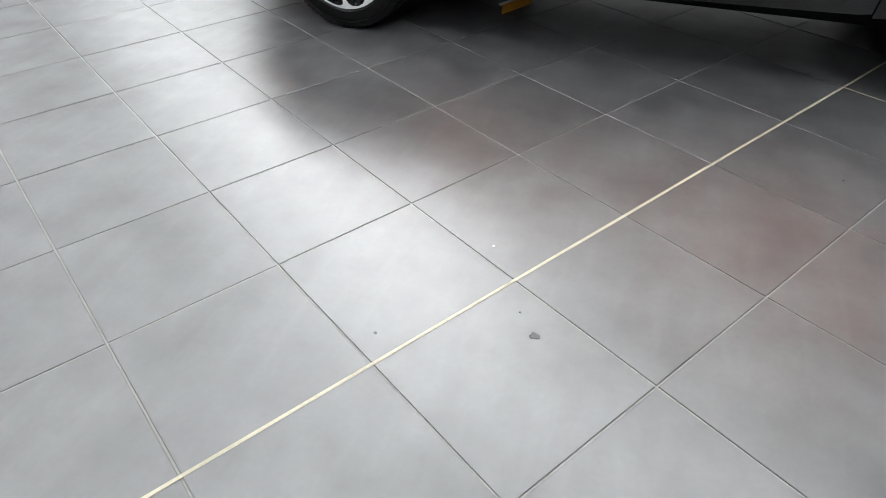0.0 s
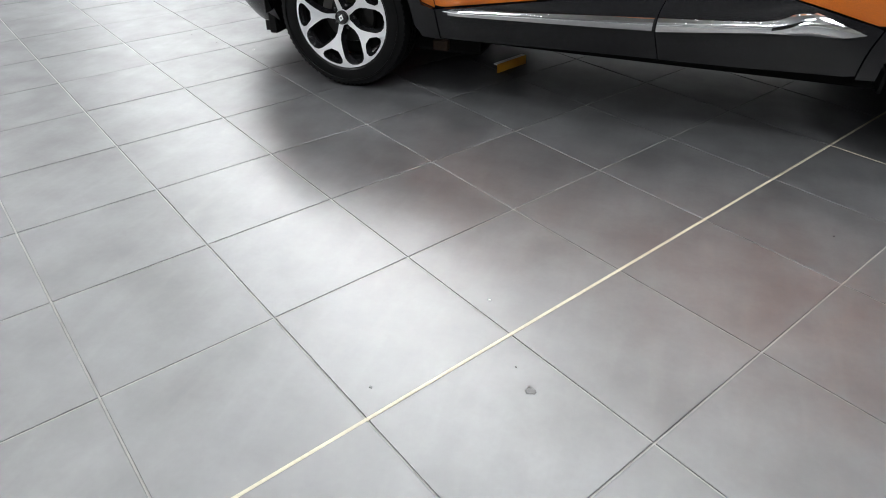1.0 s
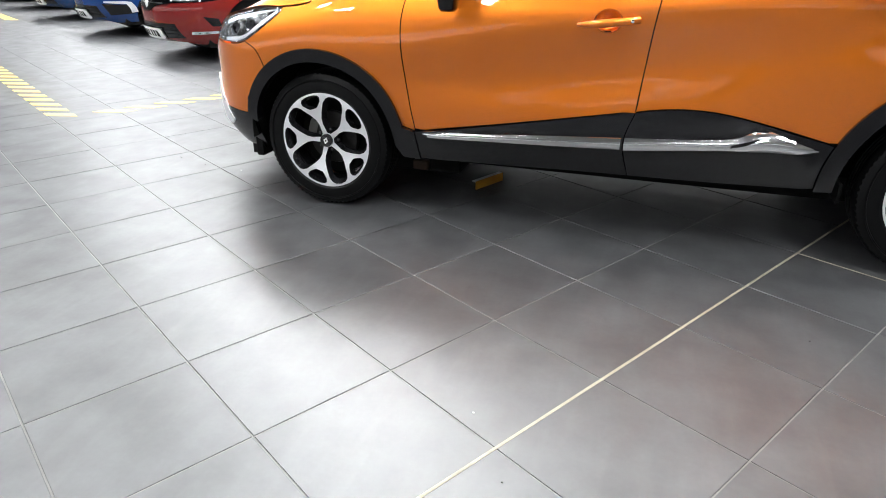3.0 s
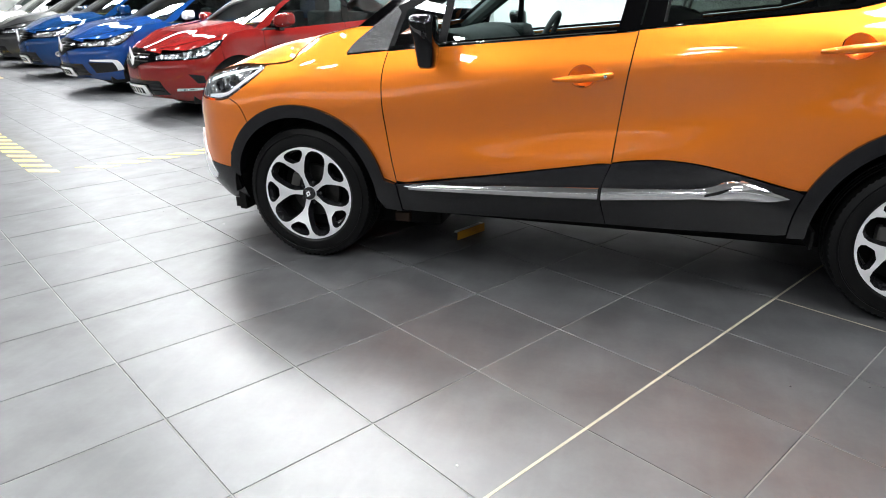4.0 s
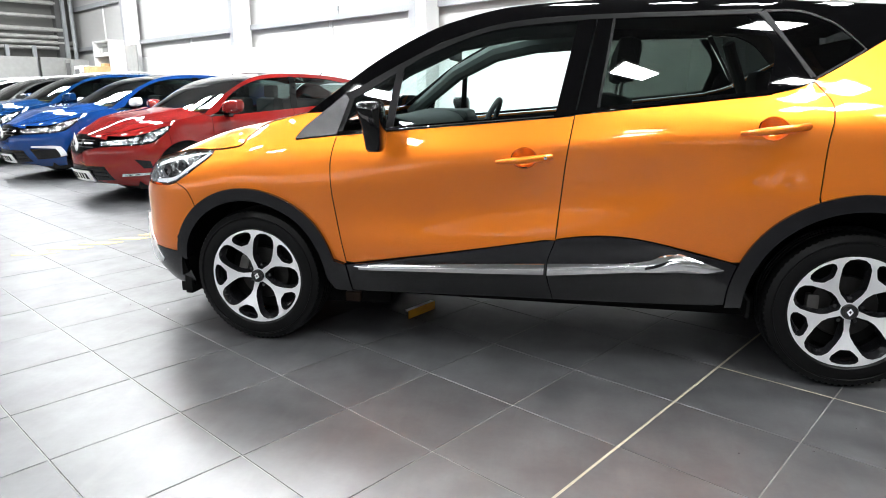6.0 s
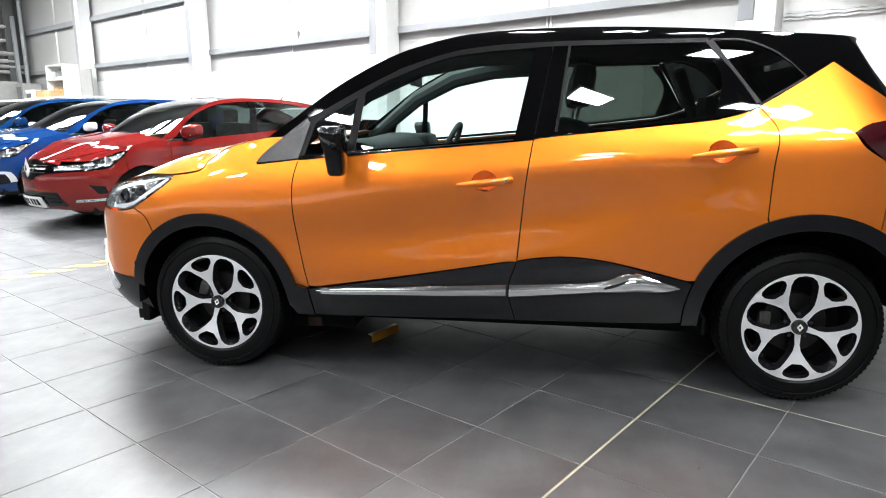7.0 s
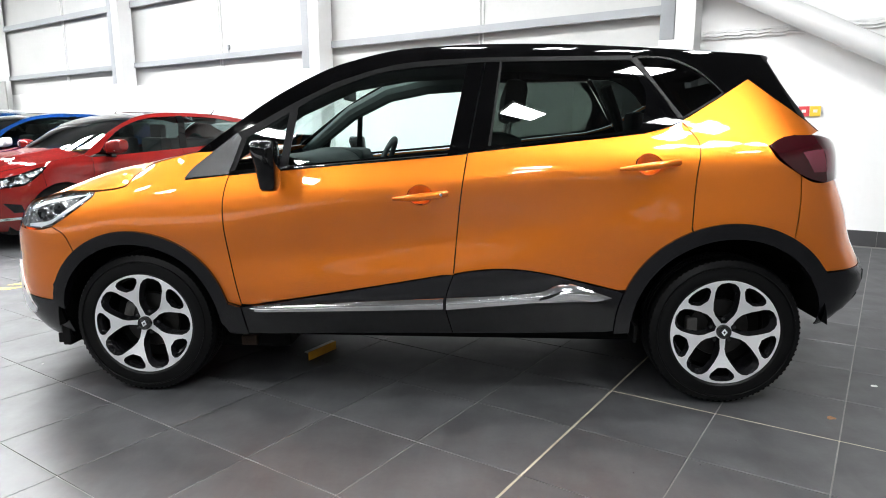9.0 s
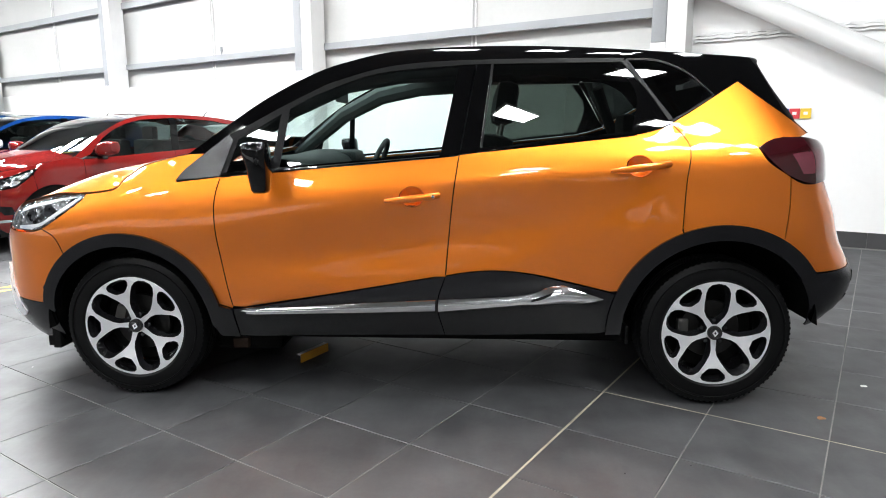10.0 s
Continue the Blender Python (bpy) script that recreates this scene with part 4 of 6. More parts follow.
def top_and_ends():
    L = lambda pts: [Vector(flank(*p)) for p in pts]
    R = lambda pts: [over(p) for p in pts]
    # bonnet
    seam = cr([(-.74, .780), (-.69, .812), (-.61, .856), (-.53, .888), (-.44, .910), (-.325, .936), (-.18, .941), (-.037, .961), (.006, 1.004), (.087, 1.061), (.20, 1.090), (.292, 1.108)], 5)
    left = L(seam)
    crown = spl([(-.95, .70), (-.80, .775), (-.66, .832), (-.53, .886), (-.34, .961), (-.19, 1.010), (.03, 1.061), (.22, 1.099), (.30, 1.112)])
    verts, faces, n = [], [], 40
    for i, p in enumerate(left):
        s = i / (len(left) - 1)
        half = CY - p.y
        for k in range(n + 1):
            t = (1 - abs(2 * k / n - 1)) ** 2.0
            d = t * half
            x = p.x - (.05 * (1 - s) + .07 + .10 * bell(s - .35, .25)) * (1 - (1 - t) ** 2.2)
            lat = min(1, d / .10)
            f = min(1, max(0, (p.x + .56) / .22))
            z = p.z + max(.004 * f, (crown(x) - p.z) * f) * (1 - (1 - lat) ** 1.6) - .10 * max(0, d - .10) - .45 * (1 - f) * min(d, .5)
            verts.append((x, p.y + d if k <= n / 2 else 2 * CY - p.y - d, z))
    for i in range(len(left) - 1):
        for k in range(n):
            a = i * (n + 1) + k
            faces.append((a, a + n + 1, a + n + 2, a + 1))
    link("bonnet", verts, faces, ORANGE, hero)
    # windscreen and roof
    a = L(cr(ROOFLINE[:6], 6))
    band, last = a[:4], len(a) - 1
    loft("windscreen_edge", band, R(band), lambda i, n: (-.07 * (1 - i / last) - .004, 0, .03 * i / last + .004), TRIM, hero, 16, power=2.4, label="black lower edge of the windscreen")
    loft("windscreen", a, R(a), lambda i, n: (-.07 * (1 - i / (n - 1)), 0, .03 * i / (n - 1)), mat_screen, hero, 16, power=2.4, label="laminated windscreen")
    b = L(cr(ROOFLINE[5:] + [(2.80, 1.512)], 6))
    loft("roof", b, R(b), lambda i, n: (0, 0, .03), BLACK_GLOSS, hero, 16, power=2.2, label="gloss black roof")
    loft("headliner", [p + Vector((0, .02, -.035)) for p in b], R([p + Vector((0, .02, -.035)) for p in b]), lambda i, n: (0, 0, .02), LINING, hero, 10)
    # spoiler lip
    bm = bmesh.new()
    sec = []
    for k in range(17):
        y = .33 + (1.37 - .33) * k / 16
        e = 1 - abs((y - CY) / .52) ** 3
        x = 2.80 + .10 * e
        sec.append([bm.verts.new(p) for p in ((2.60, y, 1.530 + .03 * e), (x, y, 1.516 + .035 * e), (x - .008, y, 1.496 + .03 * e), (2.64, y, 1.47))])
    for p, q in zip(sec, sec[1:]):
        for j in range(4):
            bm.faces.new((p[j], p[(j + 1) % 4], q[(j + 1) % 4], q[j]))
    bm.faces.new(sec[0]), bm.faces.new(sec[-1][::-1])
    part("spoiler", bm, BLACK_GLOSS, hero, "gloss black roof spoiler", smooth=True)
    # rear window and tailgate
    w = L([(2.70, 1.425), (2.79, 1.34), (2.89, 1.25), (2.965, 1.185)])
    loft("rear_window", w, R(w), lambda i, n: (.045, 0, .01), DARKGLASS, hero, 14, power=3)
    d = outline([(2.678, 1.408), (2.79, 1.498)], [(2.79, 1.498), (2.792, 1.47), (2.835, 1.37), (2.905, 1.255)], [(2.905, 1.255), (2.89, 1.243), (2.772, 1.331), (2.678, 1.408)])
    both("rear_window_side", d, BLACK_GLOSS, off=.002, step=.03, label="gloss black rear window side")
    tg = outline([(.36, .62), (1.34, .62)], [(1.34, .62), (1.34, 1.16)], [(1.34, 1.16), (.36, 1.16)], [(.36, 1.16), (.36, .62)])
    skin("tailgate", tg, rear_skin, ORANGE, hero, 0, step=.06)
    skin("rear_valance", outline([(.36, .40), (1.34, .40)], [(1.34, .40), (1.34, .615)], [(1.34, .615), (.36, .615)], [(.36, .615), (.36, .40)]), rear_skin, CLAD, hero, .004, step=.06)
    # front: bumper, grille, skirt
    skin("front_panel", outline([(.36, .60), (1.34, .60)], [(1.34, .60), (1.34, .79)], [(1.34, .79), (.36, .79)], [(.36, .79), (.36, .60)]), front_skin, ORANGE, hero, 0, step=.06)
    skin("grille", outline([(.45, .66), (1.25, .66)], [(1.25, .66), (1.30, .78)], [(1.30, .78), (.40, .78)], [(.40, .78), (.45, .66)]), front_skin, BLACK_GLOSS, hero, .006, step=.06)
    skin("lower_grille", outline([(.36, .22), (1.34, .22)], [(1.34, .22), (1.34, .595)], [(1.34, .595), (.36, .595)], [(.36, .595), (.36, .22)]), front_skin, CLAD, hero, .004, step=.06)
    # underbody and inner arches
    # lowered out of sight to hold light off the floor beneath
    part("underbody", bm_box(-.45, 3.0, .37, 1.33, .165, .28, .02), DARK, hero)
    # two unseen boxes, added only to block light under the car
    part("centre_light_block", bm_box(-.40, 2.95, .56, 1.14, .135, .166, .01), DARK, hero)
    part("front_light_block", bm_box(-.36, .60, .27, 1.43, .135, .234, .02), DARK, hero)
    part("floor_pan", bm_box(.5, 2.13, .12, 1.58, .285, .34), DARK, hero)
    for cx, r in ((-.005, .40), (2.60, .43)):
        for y0, y1 in ((.0, .34), (1.36, 1.70)):
            bm = bmesh.new()
            rows = [[bm.verts.new((x, y, z)) for x, z in ring(cx, .34, r, 4, 184 if cx < 1 else 176, 20)] for y in (y0, y1)]
            for k in range(20):
                bm.faces.new((rows[0][k], rows[0][k + 1], rows[1][k + 1], rows[1][k]))
            inner = y1 if y0 < .5 else y0
            c = bm.verts.new((cx, inner, .34))
            row = rows[1] if y0 < .5 else rows[0]
            for k in range(20):
                bm.faces.new((row[k], row[k + 1], c))
            part("wheel_housing", bm, DARK, hero)
    # fog lamp corners: black recess and a silver blade beside it
    both("fog_recess", outline([(-.735, .540), (-.700, .500)], [(-.700, .500), (-.675, .430)], [(-.675, .430), (-.690, .385)], [(-.690, .385), (-.760, .385), (-.790, .47), (-.735, .540)]), BLACK_GLOSS, off=.006, thick=.01, step=.03, label="black fog lamp recess")
    both("fog_blade", outline([(-.708, .585), (-.668, .510)], [(-.668, .510), (-.605, .430), (-.560, .372)], [(-.560, .372), (-.600, .345), (-.672, .352)], [(-.672, .352), (-.672, .400), (-.694, .480), (-.708, .585)]), SILVER, off=.012, thick=.014, step=.015, roll=.003, label="silver blade beside the fog lamp")
    # flap under the chin and behind the wheels
    for y in (.06, 1.52):
        part("arch_liner", bm_box(-.445, -.405, y + .01, y + .115, .195, .40, .006), DARK, hero)
        part("air_flap", bm_box(-.48, -.41, y + .03, y + .045, .20, .25, .003), RUBBER, hero)
        part("mud_flap", bm_box(2.235, 2.25, y + .02, y + .16, .25, .33, .003), DARK, hero)


mat_screen = GLASS
mat_pillar = mat_plain("pillar_grey_plastic", (0.045, 0.055, 0.053), 0.65, spec=0.3)
top_and_ends()


def mirror(flip):
    f = (lambda p: over(p)) if flip else (lambda p: Vector(p))
    bm = bmesh.new()
    # a rounded shell, swept from the upper cap to the lower tip
    secs = ((1.160, .503, .608, .040), (1.150, .492, .618, .060), (1.125, .490, .622, .070), (1.09, .502, .623, .072), (1.05, .515, .622, .068), (1.00, .523, .619, .062), (.965, .529, .613, .055), (.952, .537, .604, .04))
    rows = []
    for z, x0, x1, hy in secs:
        row = []
        for k in range(20):
            t = 2 * math.pi * k / 20
            c, s = math.cos(t), math.sin(t)
            c, s = math.copysign(abs(c) ** .7, c), math.copysign(abs(s) ** .7, s)
            row.append(bm.verts.new(f(((x0 + x1) / 2 + .098 + (x1 - x0) / 2 * .86 * c, -.125 + .86 * hy * s, z))))
        rows.append(row)
    for a, b in zip(rows, rows[1:]):
        for k in range(20):
            bm.faces.new((a[k], a[(k + 1) % 20], b[(k + 1) % 20], b[k]))
    bm.faces.new(rows[0]), bm.faces.new(rows[-1])
    m = part("door_mirror", bm, BLACK_GLOSS, hero, "gloss black door mirror", smooth=True, angle=60)
    bm = bm_box(.60, .67, -.09, .01, 1.035, 1.07, .012)
    for v in bm.verts:
        v.co = f(v.co)
    part("mirror_arm", bm, CLAD, m)
    bm = bm_box(.692, .7015, -.16, -.09, 1.0, 1.12, .004)
    for v in bm.verts:
        v.co = f(v.co)
    part("mirror_glass", bm, DARKGLASS, m)


mirror(False), mirror(True)


# ---- wheels ----
def wheel_at(parent, cx, y_face, cz, R=.328, out=-1, spin=0.0, detail=True, local=False):
    """out: -1 where the outer face looks along -y."""
    def place(bm):
        for v in bm.verts:
            x, y, z = v.co
            c, s = math.cos(spin), math.sin(spin)
            v.co = (cx + c * x - s * z, y_face + (y if out < 0 else -y), cz + s * x + c * z)
        if local:
            bm.transform(whole(parent))
        return bm
    k = R / .328
    rr = .222 * k
    tyre = [(rr + .004, .014), (rr + .0115, .004), (rr + .02, -.003), (rr + .05, -.006), (rr + .074, .001), (R - .012, .010), (R - .003, .024), (R, .045)]
    for g in (.07, .10, .13):
        tyre += [(R, g - .005), (R - .007, g - .004), (R - .007, g + .004), (R, g + .005)]
    tyre += [(R, .16), (R - .004, .182), (R - .02, .198), (R - .06, .207), (rr, .20), (rr - .01, .10), (rr, .010)]
    t = part("tyre", place(bm_lathe(tyre, 72, closed=False)), RUBBER, parent, smooth=True, angle=30)
    if detail:
        bm = bmesh.new()
        for i in range(80):
            a = 2 * math.pi * i / 80
            own = bm_box(R - .018, R - .0082, .010, .022, -.0050, .0050)
            own.transform(Matrix.Rotation(a, 4, "Y"))
            me = bpy.data.meshes.new("tmp")
            own.to_mesh(me)
            own.free()
            bm.from_mesh(me)
            bpy.data.meshes.remove(me)
        part("tread_block", place(bm), RUBBER, t)
        for ring_r in (rr + .064,):
            part("sidewall_rib", place(bm_lathe([(ring_r, -.003), (ring_r + .002, -.0075), (ring_r + .006, -.0075), (ring_r + .008, -.003)], 64)), RUBBER, t)
    rim = part("rim", place(bm_lathe([(rr + .012, .013), (rr + .0118, .0035), (rr + .0095, .0028), (rr + .004, .010), (rr - .010, .024), (rr - .018, .06), (rr - .02, .19), (rr + .0, .195)], 64)), WHEEL_BLACK, parent, smooth=True)
    # machined face with five long and five short openings
    ro = rr + .0098

    def dish(a, b):
        r = math.hypot(a, b) / ro
        return (a, .004 + .022 * max(0, 1 - r) ** 1.0 - .010 * bell(r - .78, .2), b)
    holes = []
    for i in range(5):
        a = radians(90 + 72 * i)
        lh = [(.035, -.010), (.050, -.022), (.070, -.039), (.095, -.050), (.130, -.0535), (.180, -.0525), (.203, -.044), (.217, -.028), (.2225, 0), (.217, .028), (.203, .044), (.180, .0525), (.130, .0535), (.095, .050), (.070, .039), (.050, .022), (.035, .010)]
        sh = [(.160, -.018), (.168, -.030), (.187, -.050), (.203, -.054), (.2145, -.045), (.221, -.024), (.2225, 0), (.221, .024), (.2145, .045), (.203, .054), (.187, .050), (.168, .030), (.160, .018)]
        for shp, ang in ((lh, a), (sh, a + radians(36))):
            c, s = math.cos(ang), math.sin(ang)
            holes.append([(k * (p * c - q * s), k * (p * s + q * c)) for p, q in shp])
    v, tris, runs = fill(ring(0, 0, ro, 0, 354, 59), .02, holes)
    bm = bmesh.new()
    vs = [bm.verts.new(dish(*p)) for p in v]
    for tr in tris:
        bm.faces.new([vs[i] for i in tr])
    part("spoke_face", place(bm), ALLOY, rim, "machined bright alloy face", smooth=True)
    bm = bmesh.new()
    for run in runs[1:]:
        cxm, czm = sum(p[0] for p in run) / len(run), sum(p[1] for p in run) / len(run)
        top, low = [], []
        for p in run:
            x, y, z = dish(*p)
            top.append(bm.verts.new((x, y + .0005, z)))
            low.append(bm.verts.new((x + .20 * (cxm - p[0]), y + .034, z + .20 * (czm - p[1]))))
        for j in range(len(run)):
            bm.faces.new((top[j], top[(j + 1) % len(run)], low[(j + 1) % len(run)], low[j]))
    part("spoke_sides", place(bm), WHEEL_BLACK, rim, smooth=True, angle=50)
    part("hub_cap", place(bm_lathe([(0, .006), (.024, .006), (.029, .009), (.031, .02)], 32)), WHEEL_BLACK, rim, smooth=True)
    part("cap_ring", place(bm_lathe([(.025, .0055), (.027, .0035), (.030, .0045), (.031, .010)], 32)), DISC, rim, smooth=True)
    bm = bmesh.new()
    o = [bm.verts.new((x * .013, .004, z * .017)) for x, z in ((0, 1), (1, 0), (0, -1), (-1, 0))]
    i2 = [bm.verts.new((x * .005, .004, z * .007)) for x, z in ((0, 1), (1, 0), (0, -1), (-1, 0))]
    for j in range(4):
        bm.faces.new((o[j], o[(j + 1) % 4], i2[(j + 1) % 4], i2[j]))
    part("emblem", place(bm), SILVER, rim, "small bright diamond-shaped plate")
    for i in range(5):
        a = radians(90 + 72 * i)
        part("wheel_nut", place(bm_lathe([(0, .030), (.008, .031), (.010, .034), (.010, .055)], 10, centre=(.052 * math.cos(a), 0, .052 * math.sin(a)))), STEEL if not detail else WHEEL_BLACK, rim)
    if detail:
        part("brake_disc", place(bm_lathe([(.05, .085), (.128, .085), (.130, .09), (.130, .105), (.05, .105)], 48, closed=True)), DISC, parent, smooth=True)
        part("brake_calliper", place(bm_box(-.140, -.090, .08, .125, -.035, .045, .014)), mat_calliper, parent)
    part("wheel_back", place(bm_lathe([(0, .13), (rr - .03, .13), (rr - .03, .14), (0, .14)], 32)), DARK, parent)
    return t


mat_calliper = mat_plain("calliper_iron", (0.13, 0.127, 0.122), 0.5, metal=0.4)


def wheel_thing(cx, y, out, spin):
    w = new("wheel")
    w.parent = hero
    w.matrix_basis = Matrix.Translation((cx - 1.3, y - CY, .328))
    wheel_at(w, cx, y, .328, out=out, spin=spin)


wheel_thing(0, .0, -1, radians(-17))
wheel_thing(2.606, .0, -1, radians(0))
wheel_thing(0, 1.70, 1, radians(20))
wheel_thing(2.606, 1.70, 1, radians(50))


def cabin():
    def seat(x, y):
        bm = bm_box(x, x + .50, y - .25, y + .25, .48, .64, .05)
        part("seat_cushion", bm, LINING, hero, smooth=True)
        bm = bm_box(-.08, .08, -.24, .24, 0, .60, .05)
        part("backrest", bm, LINING, hero, smooth=True, m=Matrix.Translation((x + .50, y, .60)) @ Matrix.Rotation(radians(14), 4, "Y"))
        bm = bm_box(-.055, .055, -.135, .135, 0, .20, .045)
        part("headrest", bm, LINING, hero, smooth=True, m=Matrix.Translation((x + .665, y, 1.235)) @ Matrix.Rotation(radians(8), 4, "Y"))
        for dy in (-.05, .05):
            part("headrest_post", bm_tube([(x + .655, y + dy, 1.17), (x + .668, y + dy, 1.25)], .007, 8), STEEL, hero)
    seat(1.02, .47), seat(1.02, 1.23)
    part("rear_bench", bm_box(1.80, 2.25, .22, 1.48, .45, .64, .05), LINING, hero, smooth=True)
    part("rear_backrest", bm_box(-.08, .08, .20, 1.50, 0, .56, .05), LINING, hero, smooth=True, m=Matrix.Translation((2.30, 0, .60)) @ Matrix.Rotation(radians(14), 4, "Y"))
    for y in (.45, 1.25):
        part("headrest", bm_box(2.40, 2.49, y - .12, y + .12, 1.15, 1.30, .04), LINING, hero, smooth=True)
    # dashboard
    bm = bmesh.new()
    prof = cr([(.36, 1.04), (.55, 1.085), (.72, 1.08), (.80, 1.03), (.82, .92), (.78, .70)], 5)
    rows = [[bm.verts.new((x + .02 * bell((y - .85) / .6, 1), y, z + .012 * bell(y - 1.23, .2))) for x, z in prof] for y in np.linspace(.07, 1.63, 17)]
    for a, b in zip(rows, rows[1:]):
        for k in range(len(prof) - 1):
            bm.faces.new((a[k], a[k + 1], b[k + 1], b[k]))
    part("dashboard", bm, LINING_GREY, hero, "dark grey dashboard", smooth=True)
    part("bulkhead", bm_box(.37, .41, .07, 1.63, .45, 1.05, .01), LINING, hero)
    part("centre_console", bm_box(.76, 1.15, .75, .95, .45, .86, .03), LINING, hero)
    part("air_vent", bm_box(.775, .81, .20, .33, .93, 1.01, .015), BLACK_GLOSS, hero)
    m = Matrix.Translation((.93, 1.23, .98)) @ Matrix.Rotation(radians(-66), 4, "Y")
    pts = [(.185 * math.cos(2 * math.pi * k / 32), .185 * math.sin(2 * math.pi * k / 32), 0) for k in range(33)]
    part("steering_wheel", bm_tube(pts, .016, 10, caps=False), LINING, hero, smooth=True, m=m)
    part("wheel_boss", bm_box(-.06, .06, -.075, .075, -.03, .01, .02), LINING_GREY, hero, m=m)
    part("wheel_spokes", bm_box(-.02, .02, -.175, .175, -.012, .0, .004), SILVER, hero, m=m)
    part("instrument_hood", bm_box(.66, .84, 1.06, 1.40, 1.00, 1.095, .045), LINING_GREY, hero, smooth=True, angle=80)
    part("rear_view_mirror", bm_box(.80, .83, .74, .96, 1.36, 1.43, .012), LINING, hero)
    part("mirror_stalk", bm_tube([(.79, .85, 1.42), (.74, .85, 1.455)], .012, 8), LINING, hero)
    for y0, y1 in ((.05, .09), (1.61, 1.65)):
        part("door_lining", bm_box(.47, 2.12, y0, y1, .34, 1.02, .01), LINING, hero)
    # inner linings of the pillars
    for s in (0, 1):
        for pts in ([(.36, .13, 1.06), (.70, .245, 1.31), (.95, .29, 1.43), (1.2, .33, 1.48), (1.55, .36, 1.50)], [(1.47, .12, 1.05), (1.54, .27, 1.46)], [(2.42, .20, 1.18), (2.30, .28, 1.46)]):
            p = [over(q) if s else Vector(q) for q in pts]
            part("pillar_lining", bm_tube(p, .034 if len(p) == 2 else [.040, .050, .056, .060, .062], 10), mat_pillar if s else LINING, hero, smooth=True)
    part("boot_lining", bm_box(2.45, 2.95, .2, 1.5, .45, .50), LINING, hero)


cabin()

# ---- the row of parked cars: local x from nose to tail, left side at negative y ----
C_HW = 0.865
C_PROF = spl([(.15, .10), (.30, .04), (.45, .012), (.60, .0), (.74, .004), (.80, .0), (.88, .010), (.95, .045), (1.02, .075), (1.2, .15), (1.38, .235), (1.45, .33)])
C_NOSE = spl([(.12, .20), (.22, .08), (.35, .01), (.50, .0), (.62, .01), (.70, .05), (.78, .13), (.86, .30), (.95, .5), (1.4, .9)])
C_TAIL = spl([(.15, 3.92), (.35, 4.03), (.60, 4.06), (.85, 4.03), (1.0, 3.97), (1.15, 3.88), (1.3, 3.78), (1.45, 3.6)])


def c_flank0(x, z):
    return -C_HW + C_PROF(z) - .018 * bell(x - .85, .45) * bell(z - .65, .2) - .02 * bell(x - 3.35, .5) * bell(z - .75, .2) + .016 * bell(z - .62, .12) * bell(x - 2.1, .8)


def c_flank(x, z):
    y = c_flank0(x, z)
    y += .62 * min(max(0, (1.0 - x) / (1.0 - C_NOSE(z))), 1.05) ** 5
    y += .5 * min(max(0, (x - 3.0) / (C_TAIL(z) - 3.0)), 1.05) ** 7
    return (x, y, z)


def c_front(y, z):
    y = -y
    w = -abs(y) - c_flank0(.5, z)
    return (1.0 - (1.0 - C_NOSE(z)) * (max(w, 1e-4) / .62) ** .2 if w < .62 else C_NOSE(z) - .02 * (1 - (y / .25) ** 2), y, z)


def c_rear(y, z):
    w = -abs(y) - c_flank0(3.4, z)
    return (3.0 + (C_TAIL(z) - 3.0) * (max(w, 1e-5) / .5) ** (1 / 7) if w < .5 else C_TAIL(z), y, z)


